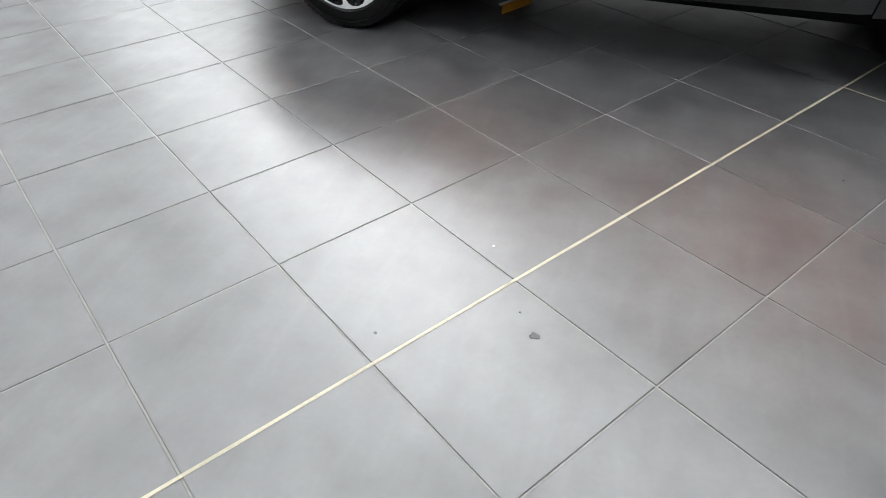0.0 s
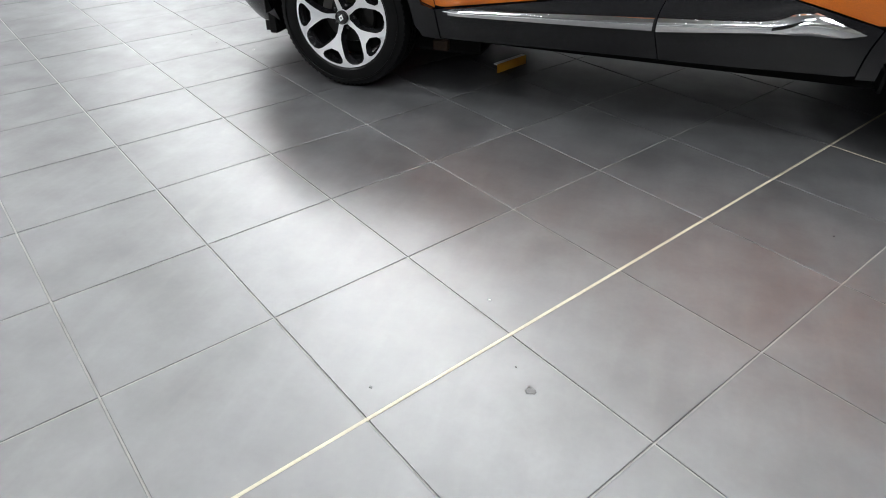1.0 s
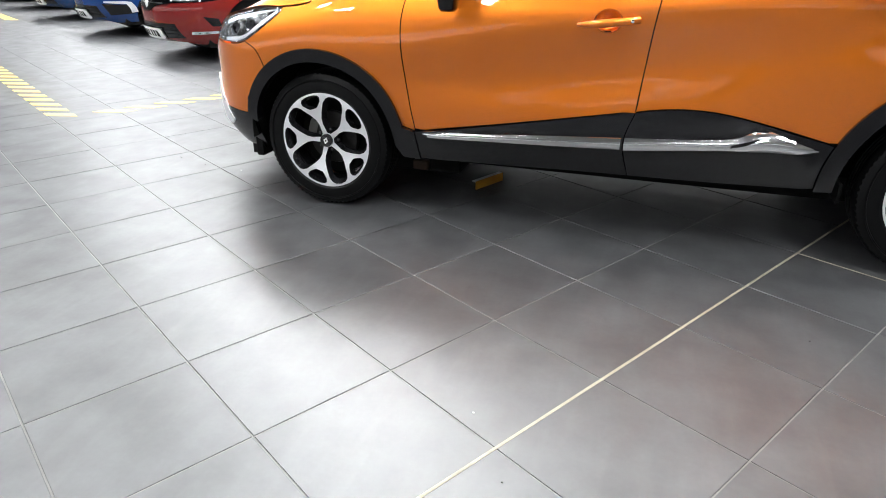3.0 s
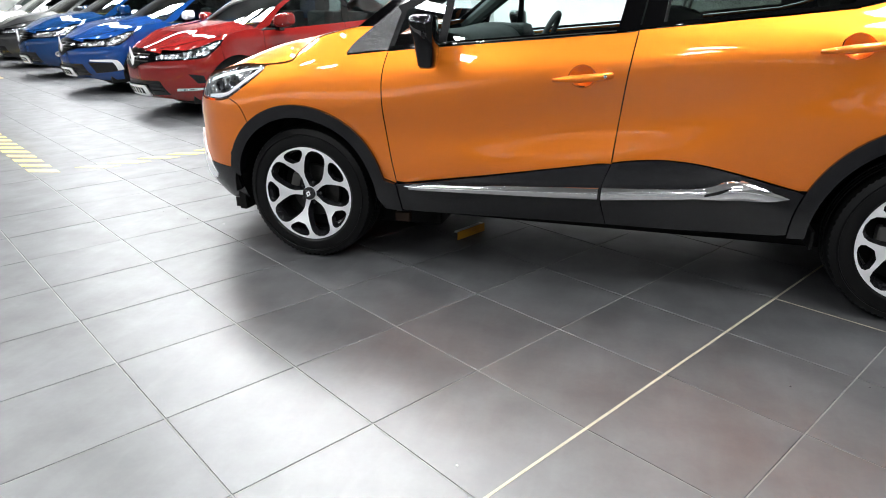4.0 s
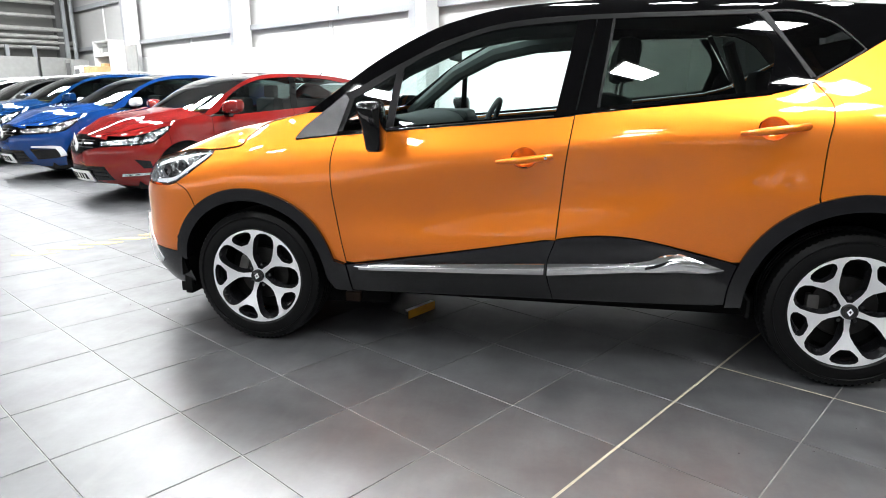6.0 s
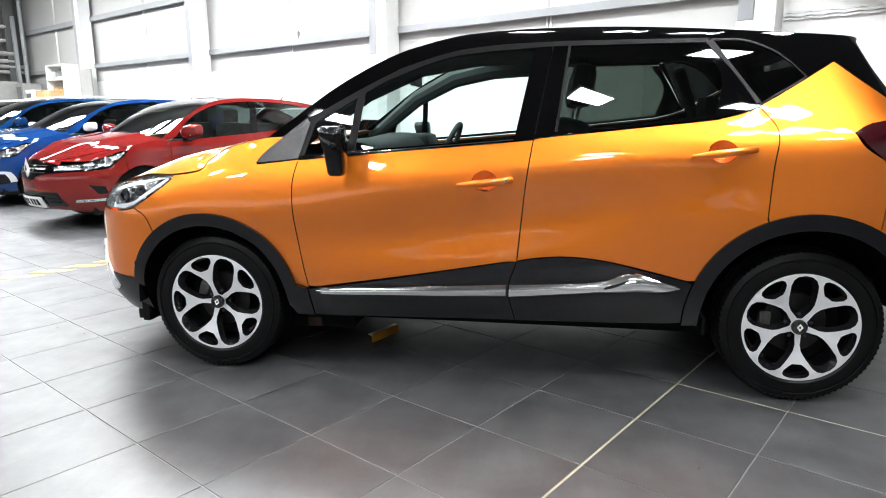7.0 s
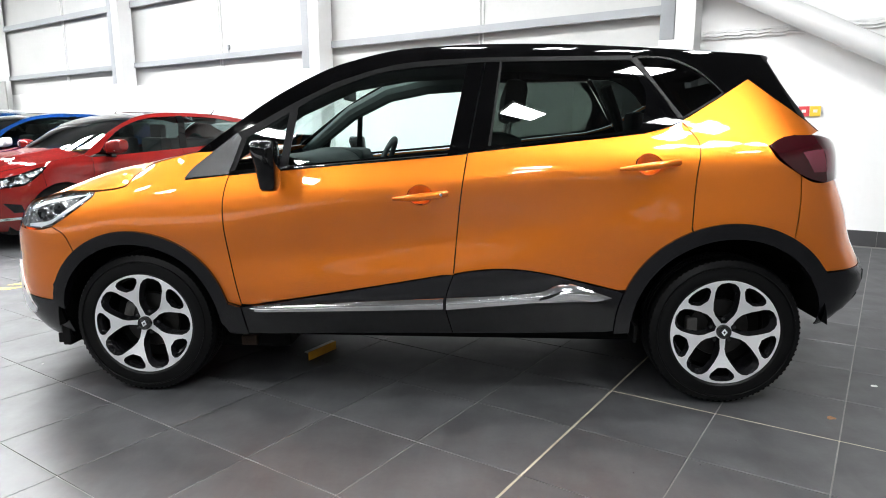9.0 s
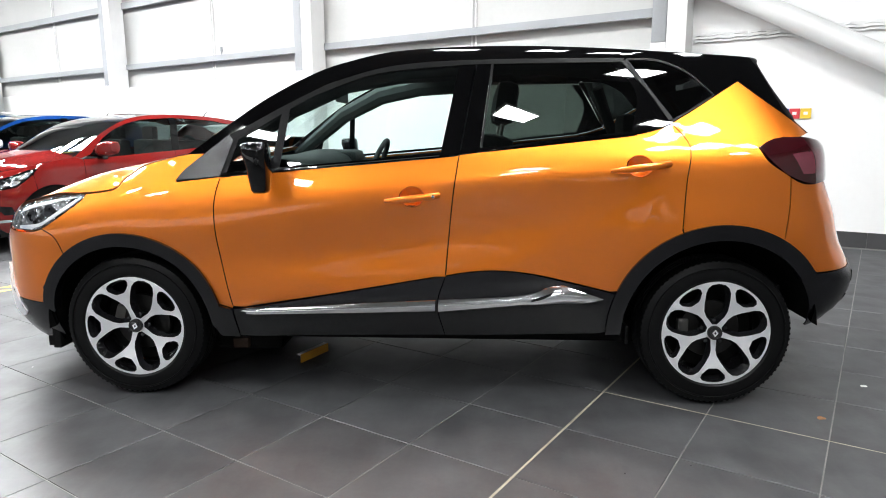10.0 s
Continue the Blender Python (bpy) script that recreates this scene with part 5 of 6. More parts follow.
def parked_car(u, v, paint, label, scale=(1, 1, 1), roof=None, cap=None, fog="strip", rails=False, turn=90):
    place = HALL @ Matrix.Translation((u, v, 0)) @ Matrix.Rotation(radians(turn), 4, "Z")
    car = thing("car", place, label, "car", "row of parked cars")
    S3 = Matrix.Diagonal((*scale, 1))
    M = place @ S3
    rot = M.to_3x3()

    def on(f):
        return lambda a, b: M @ Vector(f(a, b))
    side, front, rear = on(c_flank), on(c_front), on(c_rear)
    inv = M.inverted()
    mir = Matrix.Diagonal((1, -1, 1, 1))

    def flip(p, is_normal=False):
        return (M @ mir @ inv @ Vector((*p, 0 if is_normal else 1))).to_3d()

    def pair(name, poly, mat, off=0.0, label="", **kw):
        kw.setdefault("step", .08)
        a = skin(name, poly, side, mat, car, off, label=label, **kw)
        skin(name, poly, side, mat, car, off, label=label, flip=flip, **kw)
        return a
    roof = roof or paint
    AX0, AX1 = .85, 3.44
    nx = lambda z: 1.0 - .965 * (1.0 - C_NOSE(z))
    tx = lambda z: 3.0 + .98 * (C_TAIL(z) - 3.0)
    hood = [(nx(.74), .745), (.30, .80), (.50, .855), (.75, .905), (1.0, .945), (1.12, .965)]
    rl = [(1.12, .965), (1.30, 1.09), (1.55, 1.25), (1.85, 1.375), (2.2, 1.43), (2.6, 1.44), (3.0, 1.425), (3.4, 1.375), (3.70, 1.31)]
    belt = [(1.20, .935), (1.7, .965), (2.35, 1.005), (2.9, 1.045), (3.25, 1.09)]
    fin = [(1.30, .985), (1.45, 1.125), (1.65, 1.255), (1.9, 1.345), (2.2, 1.385), (2.6, 1.395), (3.0, 1.375), (3.25, 1.33)]
    # panels
    head = outline([(nx(.70) + .01, .70), (.35, .752), (.62, .838)], [(.62, .838), (.70, .850)], [(.70, .850), (.62, .770), (.55, .715)], [(.55, .715), (.44, .665), (nx(.60) + .03, .628)], [(nx(.60) + .03, .628), (nx(.70) + .01, .70)])
    pair("front_fender", outline(ring(AX0, .32, .36, 118, 10, 8), [(1.21, .30), (1.25, .30)], [(1.25, .30), (1.21, .55), (1.19, .80), (1.20, .932)], [(1.20, .932), (1.12, .965)], hood[::-1], [(hood[0][0], .745), (.35, .752), (.62, .842)], [(.70, .850), (.66, .80), (.68, .64)]), paint, gap=.003)
    pair("front_bumper", outline([(.68, .64), (.66, .78), (.62, .785)], [(.62, .785), (.45, .695), (nx(.62) + .02, .64)], [(nx(z), z) for z in (.63, .55, .45, .35, .25)], [(nx(.25), .25), (.28, .20), (.50, .21)], ring(AX0, .32, .36, 196, 119, 8)), paint, gap=.003, step=.035)
    pair("front_door", outline([(1.25, .30), (1.21, .55), (1.19, .80), (1.20, .932)], belt[:3], [(2.35, 1.005), (2.33, .80), (2.28, .50), (2.27, .30)], [(2.27, .30), (1.25, .30)]), paint, gap=.003)
    pair("rear_door", outline([(2.27, .30), (2.28, .50), (2.33, .80), (2.35, 1.005)], belt[2:], [(3.25, 1.09), (3.30, .95), (3.20, .70)], ring(AX1, .32, .36, 128, 178, 5), [(3.05, .30), (2.27, .30)]), paint, gap=.003)
    pair("rear_quarter_panel", outline(ring(AX1, .32, .36, 128, -10, 9), [(3.85, .26), (tx(.30), .30)], [(tx(z), z) for z in (.3, .5, .7, .9, 1.05, 1.2)], [(tx(1.2), 1.2), (3.70, 1.31)], [(3.70, 1.31), (3.55, 1.345)], [(3.55, 1.345), (3.40, 1.20), (3.25, 1.09)], [(3.25, 1.09), (3.30, .95), (3.20, .70)]), paint, gap=.003)
    pair("side_skirt", outline([(1.2, .31), (3.08, .31)], [(3.08, .31), (3.08, .20)], [(3.08, .20), (1.2, .20)], [(1.2, .20), (1.2, .31)]), CLAD, .004)
    pair("roof_pillar", outline(rl, [(3.70, 1.31), (3.55, 1.345)], [(3.55, 1.345), (3.25, 1.33)], fin[::-1], [(1.30, .985), (1.18, .945)], [(1.18, .945), (1.12, .965)]), roof, .001)
    win = outline(belt, [(3.25, 1.09), (3.42, 1.22), (3.50, 1.33)], [(3.50, 1.33), (3.25, 1.33)], fin[::-1], [(1.30, .985), (1.20, .935)])
    pair("side_window", win, CAR_SIDE, -.004, step=.10, label="dark side windows")
    pair("door_pillar", outline([(2.32, 1.003), (2.42, 1.01)], [(2.42, 1.01), (2.50, 1.40)], [(2.50, 1.40), (2.41, 1.40)], [(2.41, 1.40), (2.32, 1.003)]), BLACK_GLOSS, .002)
    pair("inner_shell", outline([(.35, .38), (.35, .66), (.75, .88), (1.2, .91), (3.2, 1.05), (3.6, 1.2), (3.85, .9), (3.9, .4)], [(3.9, .4), (.35, .38)]), DARK, -.03, step=.2)
    # lamps
    for f in (None, flip):
        kw = {"flip": f} if f else {}
        h = skin("headlight", inset(head, .002), side, LENS, car, .012, .006, .05, label="clear headlight with bright facets", **kw)
        skin("bezel", head, side, BLACK_GLOSS, h, .004, .01, .05, **kw)
        skin("reflector", inset(head, .016), side, mat_head2, h, .008, .006, .03, **kw)
        skin("projector", ring(.44, .735, .026, 0, 330, 11), side, CHROME, h, .011, .01, .02, roll=.005, **kw)
        skin("projector_lens", ring(.44, .735, .018, 0, 330, 11), side, BLACK_GLOSS, h, .012, .01, .02, **kw)
        if fog == "strip":
            skin("fog_recess", outline([(.30, .50), (.44, .48)], [(.44, .48), (.47, .40)], [(.47, .40), (.38, .40)], [(.38, .40), (.30, .50)]), side, BLACK_GLOSS, car, .004, .006, .04, label="black fog lamp recess", **kw)
            st = skin("lamp_strip", outline([(nx(.33) + .16, .315), (.50, .33)], [(.50, .33), (.51, .355)], [(.51, .355), (nx(.33) + .16, .345)], [(nx(.33) + .16, .345), (nx(.33) + .16, .315)]), side, CHROME, car, .008, .006, .04, label="chrome-framed lamp strip", **kw)
            skin("strip_light", outline([(nx(.33) + .18, .322), (.48, .336)], [(.48, .336), (.485, .348)], [(.485, .348), (nx(.33) + .18, .338)], [(nx(.33) + .18, .338), (nx(.33) + .18, .322)]), side, mat_head2, st, .0095, .003, .03, **kw)
        elif fog == "wing":
            skin("fog_recess", outline([(nx(.44) + .10, .445), (.40, .435)], [(.40, .435), (.47, .33)], [(.47, .33), (nx(.34) + .16, .30)], [(nx(.34) + .16, .30), (nx(.44) + .10, .445)]), side, BLACK_GLOSS, car, .003, .006, .05, label="black fog lamp recess", **kw)
            skin("fog_frame", outline([(nx(.47) + .12, .480), (.34, .484), (.43, .472)], [(.43, .472), (.47, .42), (.500, .350)], [(.500, .350), (.425, .338)], [(.425, .338), (.41, .39), (.375, .448)], [(.375, .448), (nx(.47) + .12, .462)], [(nx(.47) + .12, .462), (nx(.47) + .12, .480)]), side, ALLOY, car, .012, .012, .03, label="silver wing-shaped fog lamp frame", **kw)
        else:
            rg = skin("fog_ring", ring(.36, .40, .055, 0, 340, 17, .8), side, CHROME, car, .008, .008, .03, label="chrome fog lamp ring", **kw)
            skin("fog_lamp", ring(.36, .40, .038, 0, 340, 17, .8), side, mat_head2, rg, .011, .006, .02, **kw)
        skin("tail_light", outline([(3.62, 1.02), (3.75, 1.05), (tx(1.0), 1.04)], [(tx(1.0), 1.04), (tx(.85), .84)], [(tx(.85), .84), (3.75, .86), (3.62, 1.02)]), side, REDLENS, car, .004, .01, .06, **kw)
        # mirror
        pts = [(1.40, -C_HW - .02, .99), (1.38, -C_HW - .10, 1.0)]
        bm = bm_lathe([(0, -.115), (.052, -.112), (.075, -.085), (.083, -.02), (.080, .05), (.062, .092), (0, .098)], 24, "Y")
        for w in bm.verts:
            x, y, z = w.co
            q = math.hypot(x, z) + 1e-6
            x, z = (math.copysign(abs(x / q) ** .6, x) * q, math.copysign(abs(z / q) ** .7, z) * q)
            w.co = (.95 if cap else 1.25) * Vector((x * (.62 if x > 0 else .95) - .10 * y, y, z * .74 - .12 * y)) + Vector((1.38, -C_HW - .155, 1.045))
            if f:
                w.co.y = -w.co.y
        mm = part("door_mirror", bm, cap or paint, car, "mirror cap", smooth=True, m=M)
        bm = bm_box(1.35, 1.42, -C_HW - .075, -C_HW + .03, .925, .985, .014)
        if f:
            for w in bm.verts:
                w.co.y = -w.co.y
        part("mirror_arm", bm, BLACK_GLOSS, mm, m=M)
        bm = bm_box(1.305, 1.335, -C_HW - .235, -C_HW - .12, 1.0, 1.018, .004)
        if f:
            for w in bm.verts:
                w.co.y = -w.co.y
        part("side_repeater", bm, WHITESTEEL, mm, m=M)
    # bonnet, windscreen, roof
    L = [Vector(c_flank(*p)) for p in cr(hood, 4)]
    verts, faces, n = [], [], 36
    for i, p in enumerate(L):
        s = i / (len(L) - 1)
        for k in range(n + 1):
            t = 2 * k / n - 1
            e = 1 - abs(t) ** 2.2
            verts.append(M @ Vector((p.x - (.03 + .13 * s) * e, p.y * (-t), p.z + (.012 + .055 * min(1, 2.5 * s)) * (1 - abs(t) ** 3) + .016 * bell(abs(t) - .62 + .18 * (1 - s), .10) * min(1, 3 * s))))
    for i in range(len(L) - 1):
        for k in range(n):
            a = i * (n + 1) + k
            faces.append((a, a + 1, a + n + 2, a + n + 1))
    link("bonnet", verts, faces, paint, car)

    def across(name, pts, mat, dx, dz, label=""):
        left = [Vector(c_flank(*p)) for p in cr(pts, 4)]
        right = [Vector((p.x, -p.y, p.z)) for p in left]
        k = len(left)
        loft(name, [M @ p for p in left], [M @ p for p in right], lambda i, m: rot @ Vector((dx * (1 - i / (k - 1)), 0, dz)), mat, car, 12, label, 2.3)
    across("windscreen", rl[:5], CAR_GLASS, -.16, .02, "dark windscreen")
    across("roof", rl[4:], roof, 0, .025)
    across("rear_window", [(3.70, 1.31), (3.80, 1.2), (3.86, 1.06)], CAR_REAR, .10, 0)
    if rails:
        for s in (-1, 1):
            part("roof_rail", bm_tube([(x, s * -c_flank(x, z)[1] - s * .06, z + .045) for x, z in cr([(1.95, 1.37), (2.1, 1.41), (2.6, 1.44), (3.0, 1.425), (3.4, 1.37)], 4)], .014, 8), SILVER, car, "silver roof rail", smooth=True, m=M)
    part("wiper", bm_tube([(1.02, -.55, 1.005), (1.06, .10, 1.035)], .009, 6), DARK, car, m=M)
    part("aerial", bm_tube([(3.35, 0, 1.395), (3.46, 0, 1.52)], [.012, .004], 6), DARK, car, m=M)
    part("window_card", bm_box(1.12, 1.26, -.55, -.28, 1.0, 1.004), YELLOW, car, "yellow card under the windscreen", m=M)
    skin("tailgate", outline([(-.6, .35), (.6, .35)], [(.6, .35), (.6, 1.15)], [(.6, 1.15), (-.6, 1.15)], [(-.6, 1.15), (-.6, .35)]), rear, paint, car, 0, step=.15)
    # front
    skin("front_panel", outline([(-.48, .22), (.48, .22)], [(.48, .22), (.46, .75)], [(.46, .75), (-.46, .75)], [(-.46, .75), (-.48, .22)]), front, paint, car, 0, step=.10)
    skin("grille", outline([(-.52, .640), (-.25, .600), (-.09, .548), (0, .530), (.09, .548), (.25, .600), (.52, .640)], [(.52, .640), (.50, .700), (.20, .738), (0, .752), (-.20, .738), (-.50, .700), (-.52, .640)]), front, BLACK_GLOSS, car, .006, step=.08, label="gloss black grille")
    for dz in (-.035, 0, .035):
        skin("grille_bar", outline([(-.34, .655 + dz), (.34, .655 + dz)], [(.34, .655 + dz), (.34, .667 + dz)], [(.34, .667 + dz), (-.34, .667 + dz)], [(-.34, .667 + dz), (-.34, .655 + dz)]), front, CHROME, car, .012, .008, .08)
    bm = bmesh.new()
    o = [bm.verts.new(p) for p in ((C_NOSE(.66) - .045, 0, .782), (C_NOSE(.66) - .045, -.088, .660), (C_NOSE(.66) - .045, 0, .538), (C_NOSE(.66) - .045, .088, .660))]
    q = [bm.verts.new(p) for p in ((C_NOSE(.66) - .058, 0, .720), (C_NOSE(.66) - .058, -.032, .66), (C_NOSE(.66) - .058, 0, .600), (C_NOSE(.66) - .058, .032, .66))]
    for j in range(4):
        bm.faces.new((o[j], o[(j + 1) % 4], q[(j + 1) % 4], q[j]))
    bmesh.ops.solidify(bm, geom=bm.faces[:], thickness=.01)
    part("emblem", bm, SILVER, car, "bright diamond-shaped plate", m=M)
    skin("lower_grille", outline([(-.52, .27), (0, .25), (.52, .27)], [(.52, .27), (.46, .42)], [(.46, .42), (-.46, .42)], [(-.46, .42), (-.52, .27)]), front, BLACK_GLOSS, car, .005, step=.08, label="black lower grille")
    for z in (.30, .34, .38):
        skin("grille_slat", outline([(-.46, z), (.46, z)], [(.46, z), (.46, z + .012)], [(.46, z + .012), (-.46, z + .012)], [(-.46, z + .012), (-.46, z)]), front, CLAD, car, .012, .008, .1)
    pl = skin("number_plate", outline([(-.26, .26), (.26, .26)], [(.26, .26), (.26, .37)], [(.26, .37), (-.26, .37)], [(-.26, .37), (-.26, .26)]), front, WHITE, car, .030, .02, .1, label="white number plate with plain dark bars")
    for k in range(6):
        y0 = -.20 + .068 * k + (.02 if k > 2 else 0)
        skin("plate_bar", outline([(y0, .285), (y0 + .045, .285)], [(y0 + .045, .285), (y0 + .045, .345)], [(y0 + .045, .345), (y0, .345)], [(y0, .345), (y0, .285)]), front, DARK, pl, .0325, .003, .05)
    # wheels, underside, cabin
    part("underbody", bm_box(.35, 3.8, -.72, .72, .17, .30), DARK, car, m=M)
    for cx in (AX0, AX1):
        for y, out in ((-C_HW + .035, -1), (C_HW - .035, 1)):
            w = new("wheel")
            w.parent = car
            w.matrix_basis = Matrix.Translation((cx * scale[0], y * scale[1], .315))
            wheel_at(w, 0, 0, 0, .315, out, .3 * cx, detail=False, local=True)
    part("dashboard", bm_box(1.15, 1.65, -.62, .62, .80, .94, .04), LINING, car, m=M)
    for y in (-.36, .36):
        part("front_seat", bm_box(2.2, 2.36, y - .22, y + .22, .5, 1.14, .06), LINING, car, smooth=True, m=M)
        part("headrest", bm_box(2.27, 2.36, y - .12, y + .12, 1.13, 1.30, .04), LINING, car, smooth=True, m=M)
    part("rear_bench", bm_box(3.0, 3.16, -.6, .6, .5, 1.12, .05), LINING, car, smooth=True, m=M)
    return car


mat_head2 = mat_facet("parked_headlight_reflector", 26, 0.05, 0.95)
CAR_GLASS = mat_glass("parked_car_windscreen", (0.80, 0.90, 0.86), 0.95, 0.36)
CAR_SIDE = mat_glass("parked_car_side_glass", (0.22, 0.27, 0.26), 1.0, 0.06)
CAR_REAR = mat_glass("parked_car_rear_glass", (0.50, 0.58, 0.56), 1.0, 0.07)
RED = mat_paint("red_paint", (0.150, 0.009, 0.008), 0.0, 0.40, 1.0, 0.0)
BLUE = mat_paint("blue_paint", (0.004, 0.030, 0.128), 0.0, 0.40, 1.0, 0.0)
NAVY = mat_paint("navy_paint", (0.003, 0.024, 0.085), 0.0, 0.40, 1.0, 0.0)
INK = mat_paint("ink_black_paint", (0.003, 0.0035, 0.0045), 0.0, 0.4)
PEARL = mat_paint("pearl_white_paint", (0.75, 0.75, 0.75), 0.0)
PALE_CAP = mat_plain("pale_mirror_cap", (0.7, 0.7, 0.72), 0.3)
parked_car(-5.30, 1.00, RED, "red metallic hatchback car parked in a row")
parked_car(-8.25, 1.00, BLUE, "bright blue hatchback car parked in a row", (1.07, 1.04, 1.03), cap=PALE_CAP, fog="wing")
parked_car(-11.2, 1.05, NAVY, "dark navy blue estate car parked in a row", (1.08, 1.05, 1.08), fog="ring", rails=True)
parked_car(-14.0, 1.10, INK, "black car parked in a row", (1.06, 1.04, 1.07), fog="ring", rails=True)
parked_car(-16.8, 1.10, PEARL, "white car with roof rails parked in a row", (1.05, 1.03, 1.08), rails=True)
parked_car(-19.5, 1.10, PEARL, "white car with dark roof parked at the row's end", (1.05, 1.03, 1.10), roof=INK)

# unseen cars added behind the camera, only to be mirrored in the doors
SILVERGREY = mat_paint("silver_grey_paint", (0.38, 0.39, 0.40), 0.5, 0.35)
parked_car(6.9, -4.7, PEARL, "unseen white hatchback car added across the aisle for reflections", (1.0, 1.0, 1.0), turn=-90)
parked_car(4.0, -5.0, SILVERGREY, "unseen silver grey hatchback car added across the aisle for reflections", (1.02, 1.0, 1.02), turn=-90)

# ---- far end of the hall ----
CARTON = mat_plain("carton", (0.45, 0.28, 0.13), 0.8, vary=0.15)
GREYBOX = mat_plain("grey_cabinet_paint", (0.29, 0.29, 0.28), 0.5, vary=0.1)


def put(name, bm, mat, parent, label="", smooth=False):
    return part(name, bm, mat, parent, label, smooth, m=HALL)


PIPE = mat_plain('pale_pipe_paint', (0.30, 0.30, 0.285), 0.5, vary=0.35, scale=4)


def far_end():
    # tall open shelf unit by the wall
    u0, u1, v0, v1, top = -17.25, -16.15, 5.60, 6.05, 2.60
    s = thing("shelf_unit", HALL @ Matrix.Translation((-16.7, 5.8, 0)), "tall white open shelf unit with papers and cartons", "shelf")
    put("side_panel", bm_box(u0, u0 + .03, v0, v1, 0, top, .003), WHITESTEEL, s)
    put("side_panel", bm_box(u1 - .03, u1, v0, v1, 0, top, .003), WHITESTEEL, s)
    put("back_panel", bm_box(u0 + .03, u1 - .03, v1 - .02, v1, 0, top), WHITESTEEL, s)
    for z in (.05, .5, 1.0, 1.45, 1.78, 2.19, top - .03):
        put("shelf", bm_box(u0 + .031, u1 - .031, v0 + .005, v1 - .021, z, z + .03), WHITESTEEL, s)
    for k, (a, b, z, h, m) in enumerate(((-17.0, -16.8, 2.2205, .20, GREYBOX), (-16.78, -16.45, 2.2205, .07, WHITE), (-17.05, -16.75, 1.8105, .20, CARTON), (-16.7, -16.4, 1.8105, .13, CARTON))):
        bm = bm_box(a, b, v0 + .08, v0 + .4, z, z + h, .006)
        t = put("carton" if m is CARTON else "paper_stack", bm, m, None)
        tagged(t, "brown cardboard carton on a shelf" if m is CARTON else "stack of papers on a white shelf", "box", "shelf load")
    # cartons on a low cupboard next to it
    c = put("cupboard", bm_box(-17.0, -15.7, 5.05, 5.55, 0, 1.74, .006), GREYBOX, None)
    tagged(c, "pale grey steel cupboard by the wall", "cupboard")
    for a, b, h in ((-16.75, -16.35, .17), (-16.3, -15.8, .15)):
        t = put("carton", bm_box(a, b, 5.12, 5.45, 1.7405, 1.74 + h, .006), CARTON, None)
        tagged(t, "brown cardboard carton on a cupboard", "box", "cupboard load")
    p = put("partition", bm_box(-16.05, -15.36, 5.98, 6.02, 0, 2.45, .004), GREYBOX, None)
    tagged(p, "pale grey partition panel beside the column", "partition", kind="structure")
    # pipe rack on the end wall
    r = thing("pipe_rack", HALL @ Matrix.Translation((-20.5, 4.4, 0)), "grey steel pipe rack on the end wall", "pipe rack")
    for z, rad, a, b in ((3.12, .07, -2, 6.0), (2.90, .06, -2, 6.0), (2.74, .06, -2, 6.3), (2.58, .05, -2, 6.2), (3.5, .05, -2, 5.9), (3.9, .06, -2, 5.8)):
        put("pipe", bm_tube([(-20.45, a, z), (-20.45, b, z)], rad, 12), PIPE, r, smooth=True)
    for v in (-1.2, .6, 2.3, 3.68, 4.30, 5.02, 5.95):
        put("upright", bm_box(-20.34, -20.24, v - .05, v + .05, 0, 2.62 if v < 5.5 else 4.2, .005), GREYSTEEL, r)
    d = thing("duct_stack", HALL @ Matrix.Translation((-20.5, 6.0, 0)), "dark steel duct riser in the hall corner", "duct")
    put("riser", bm_box(-20.70, -20.40, 5.75, 6.05, 2.0, CEIL, .01), mat_plain("dark_steel", (.07, .07, .07), .5), d)
    put("side_riser", bm_tube([(-20.2, 6.15, 1.9), (-20.2, 6.15, CEIL)], .06, 12), GREYSTEEL, d, smooth=True)
    for a, b in ((2.0, 3.55), (3.65, 4.95), (5.05, 5.9)):
        t = put("screen_panel", bm_box(-20.0, -19.95, a, b, 0, 2.28, .01), GREYBOX, None)
        tagged(t, "pale grey screen panel before the pipes", "panel", "screen panels")
    for a, z0, z1, m in ((-19.6, 1.0, 2.2, GREYBOX), (-18.9, 1.0, 2.0, WHITE), (-18.4, 1.0, 1.9, WHITESTEEL)):
        t = put("machine_box", bm_box(a, a + .5, 5.6, 6.1, 0, z1, .01), m, None)
        tagged(t, "grey steel workshop box by the wall", "box", "workshop boxes")
        put("front_plate", bm_box(a + .08, a + .42, 5.585, 5.599, z1 - .45, z1 - .1, .004), mat_plain("dark_front", (.12, .12, .12), .5), t)


far_end()

# ---- floor pieces ----
PITCH, GU, GV = 0.4555, 1.8035, -1.083


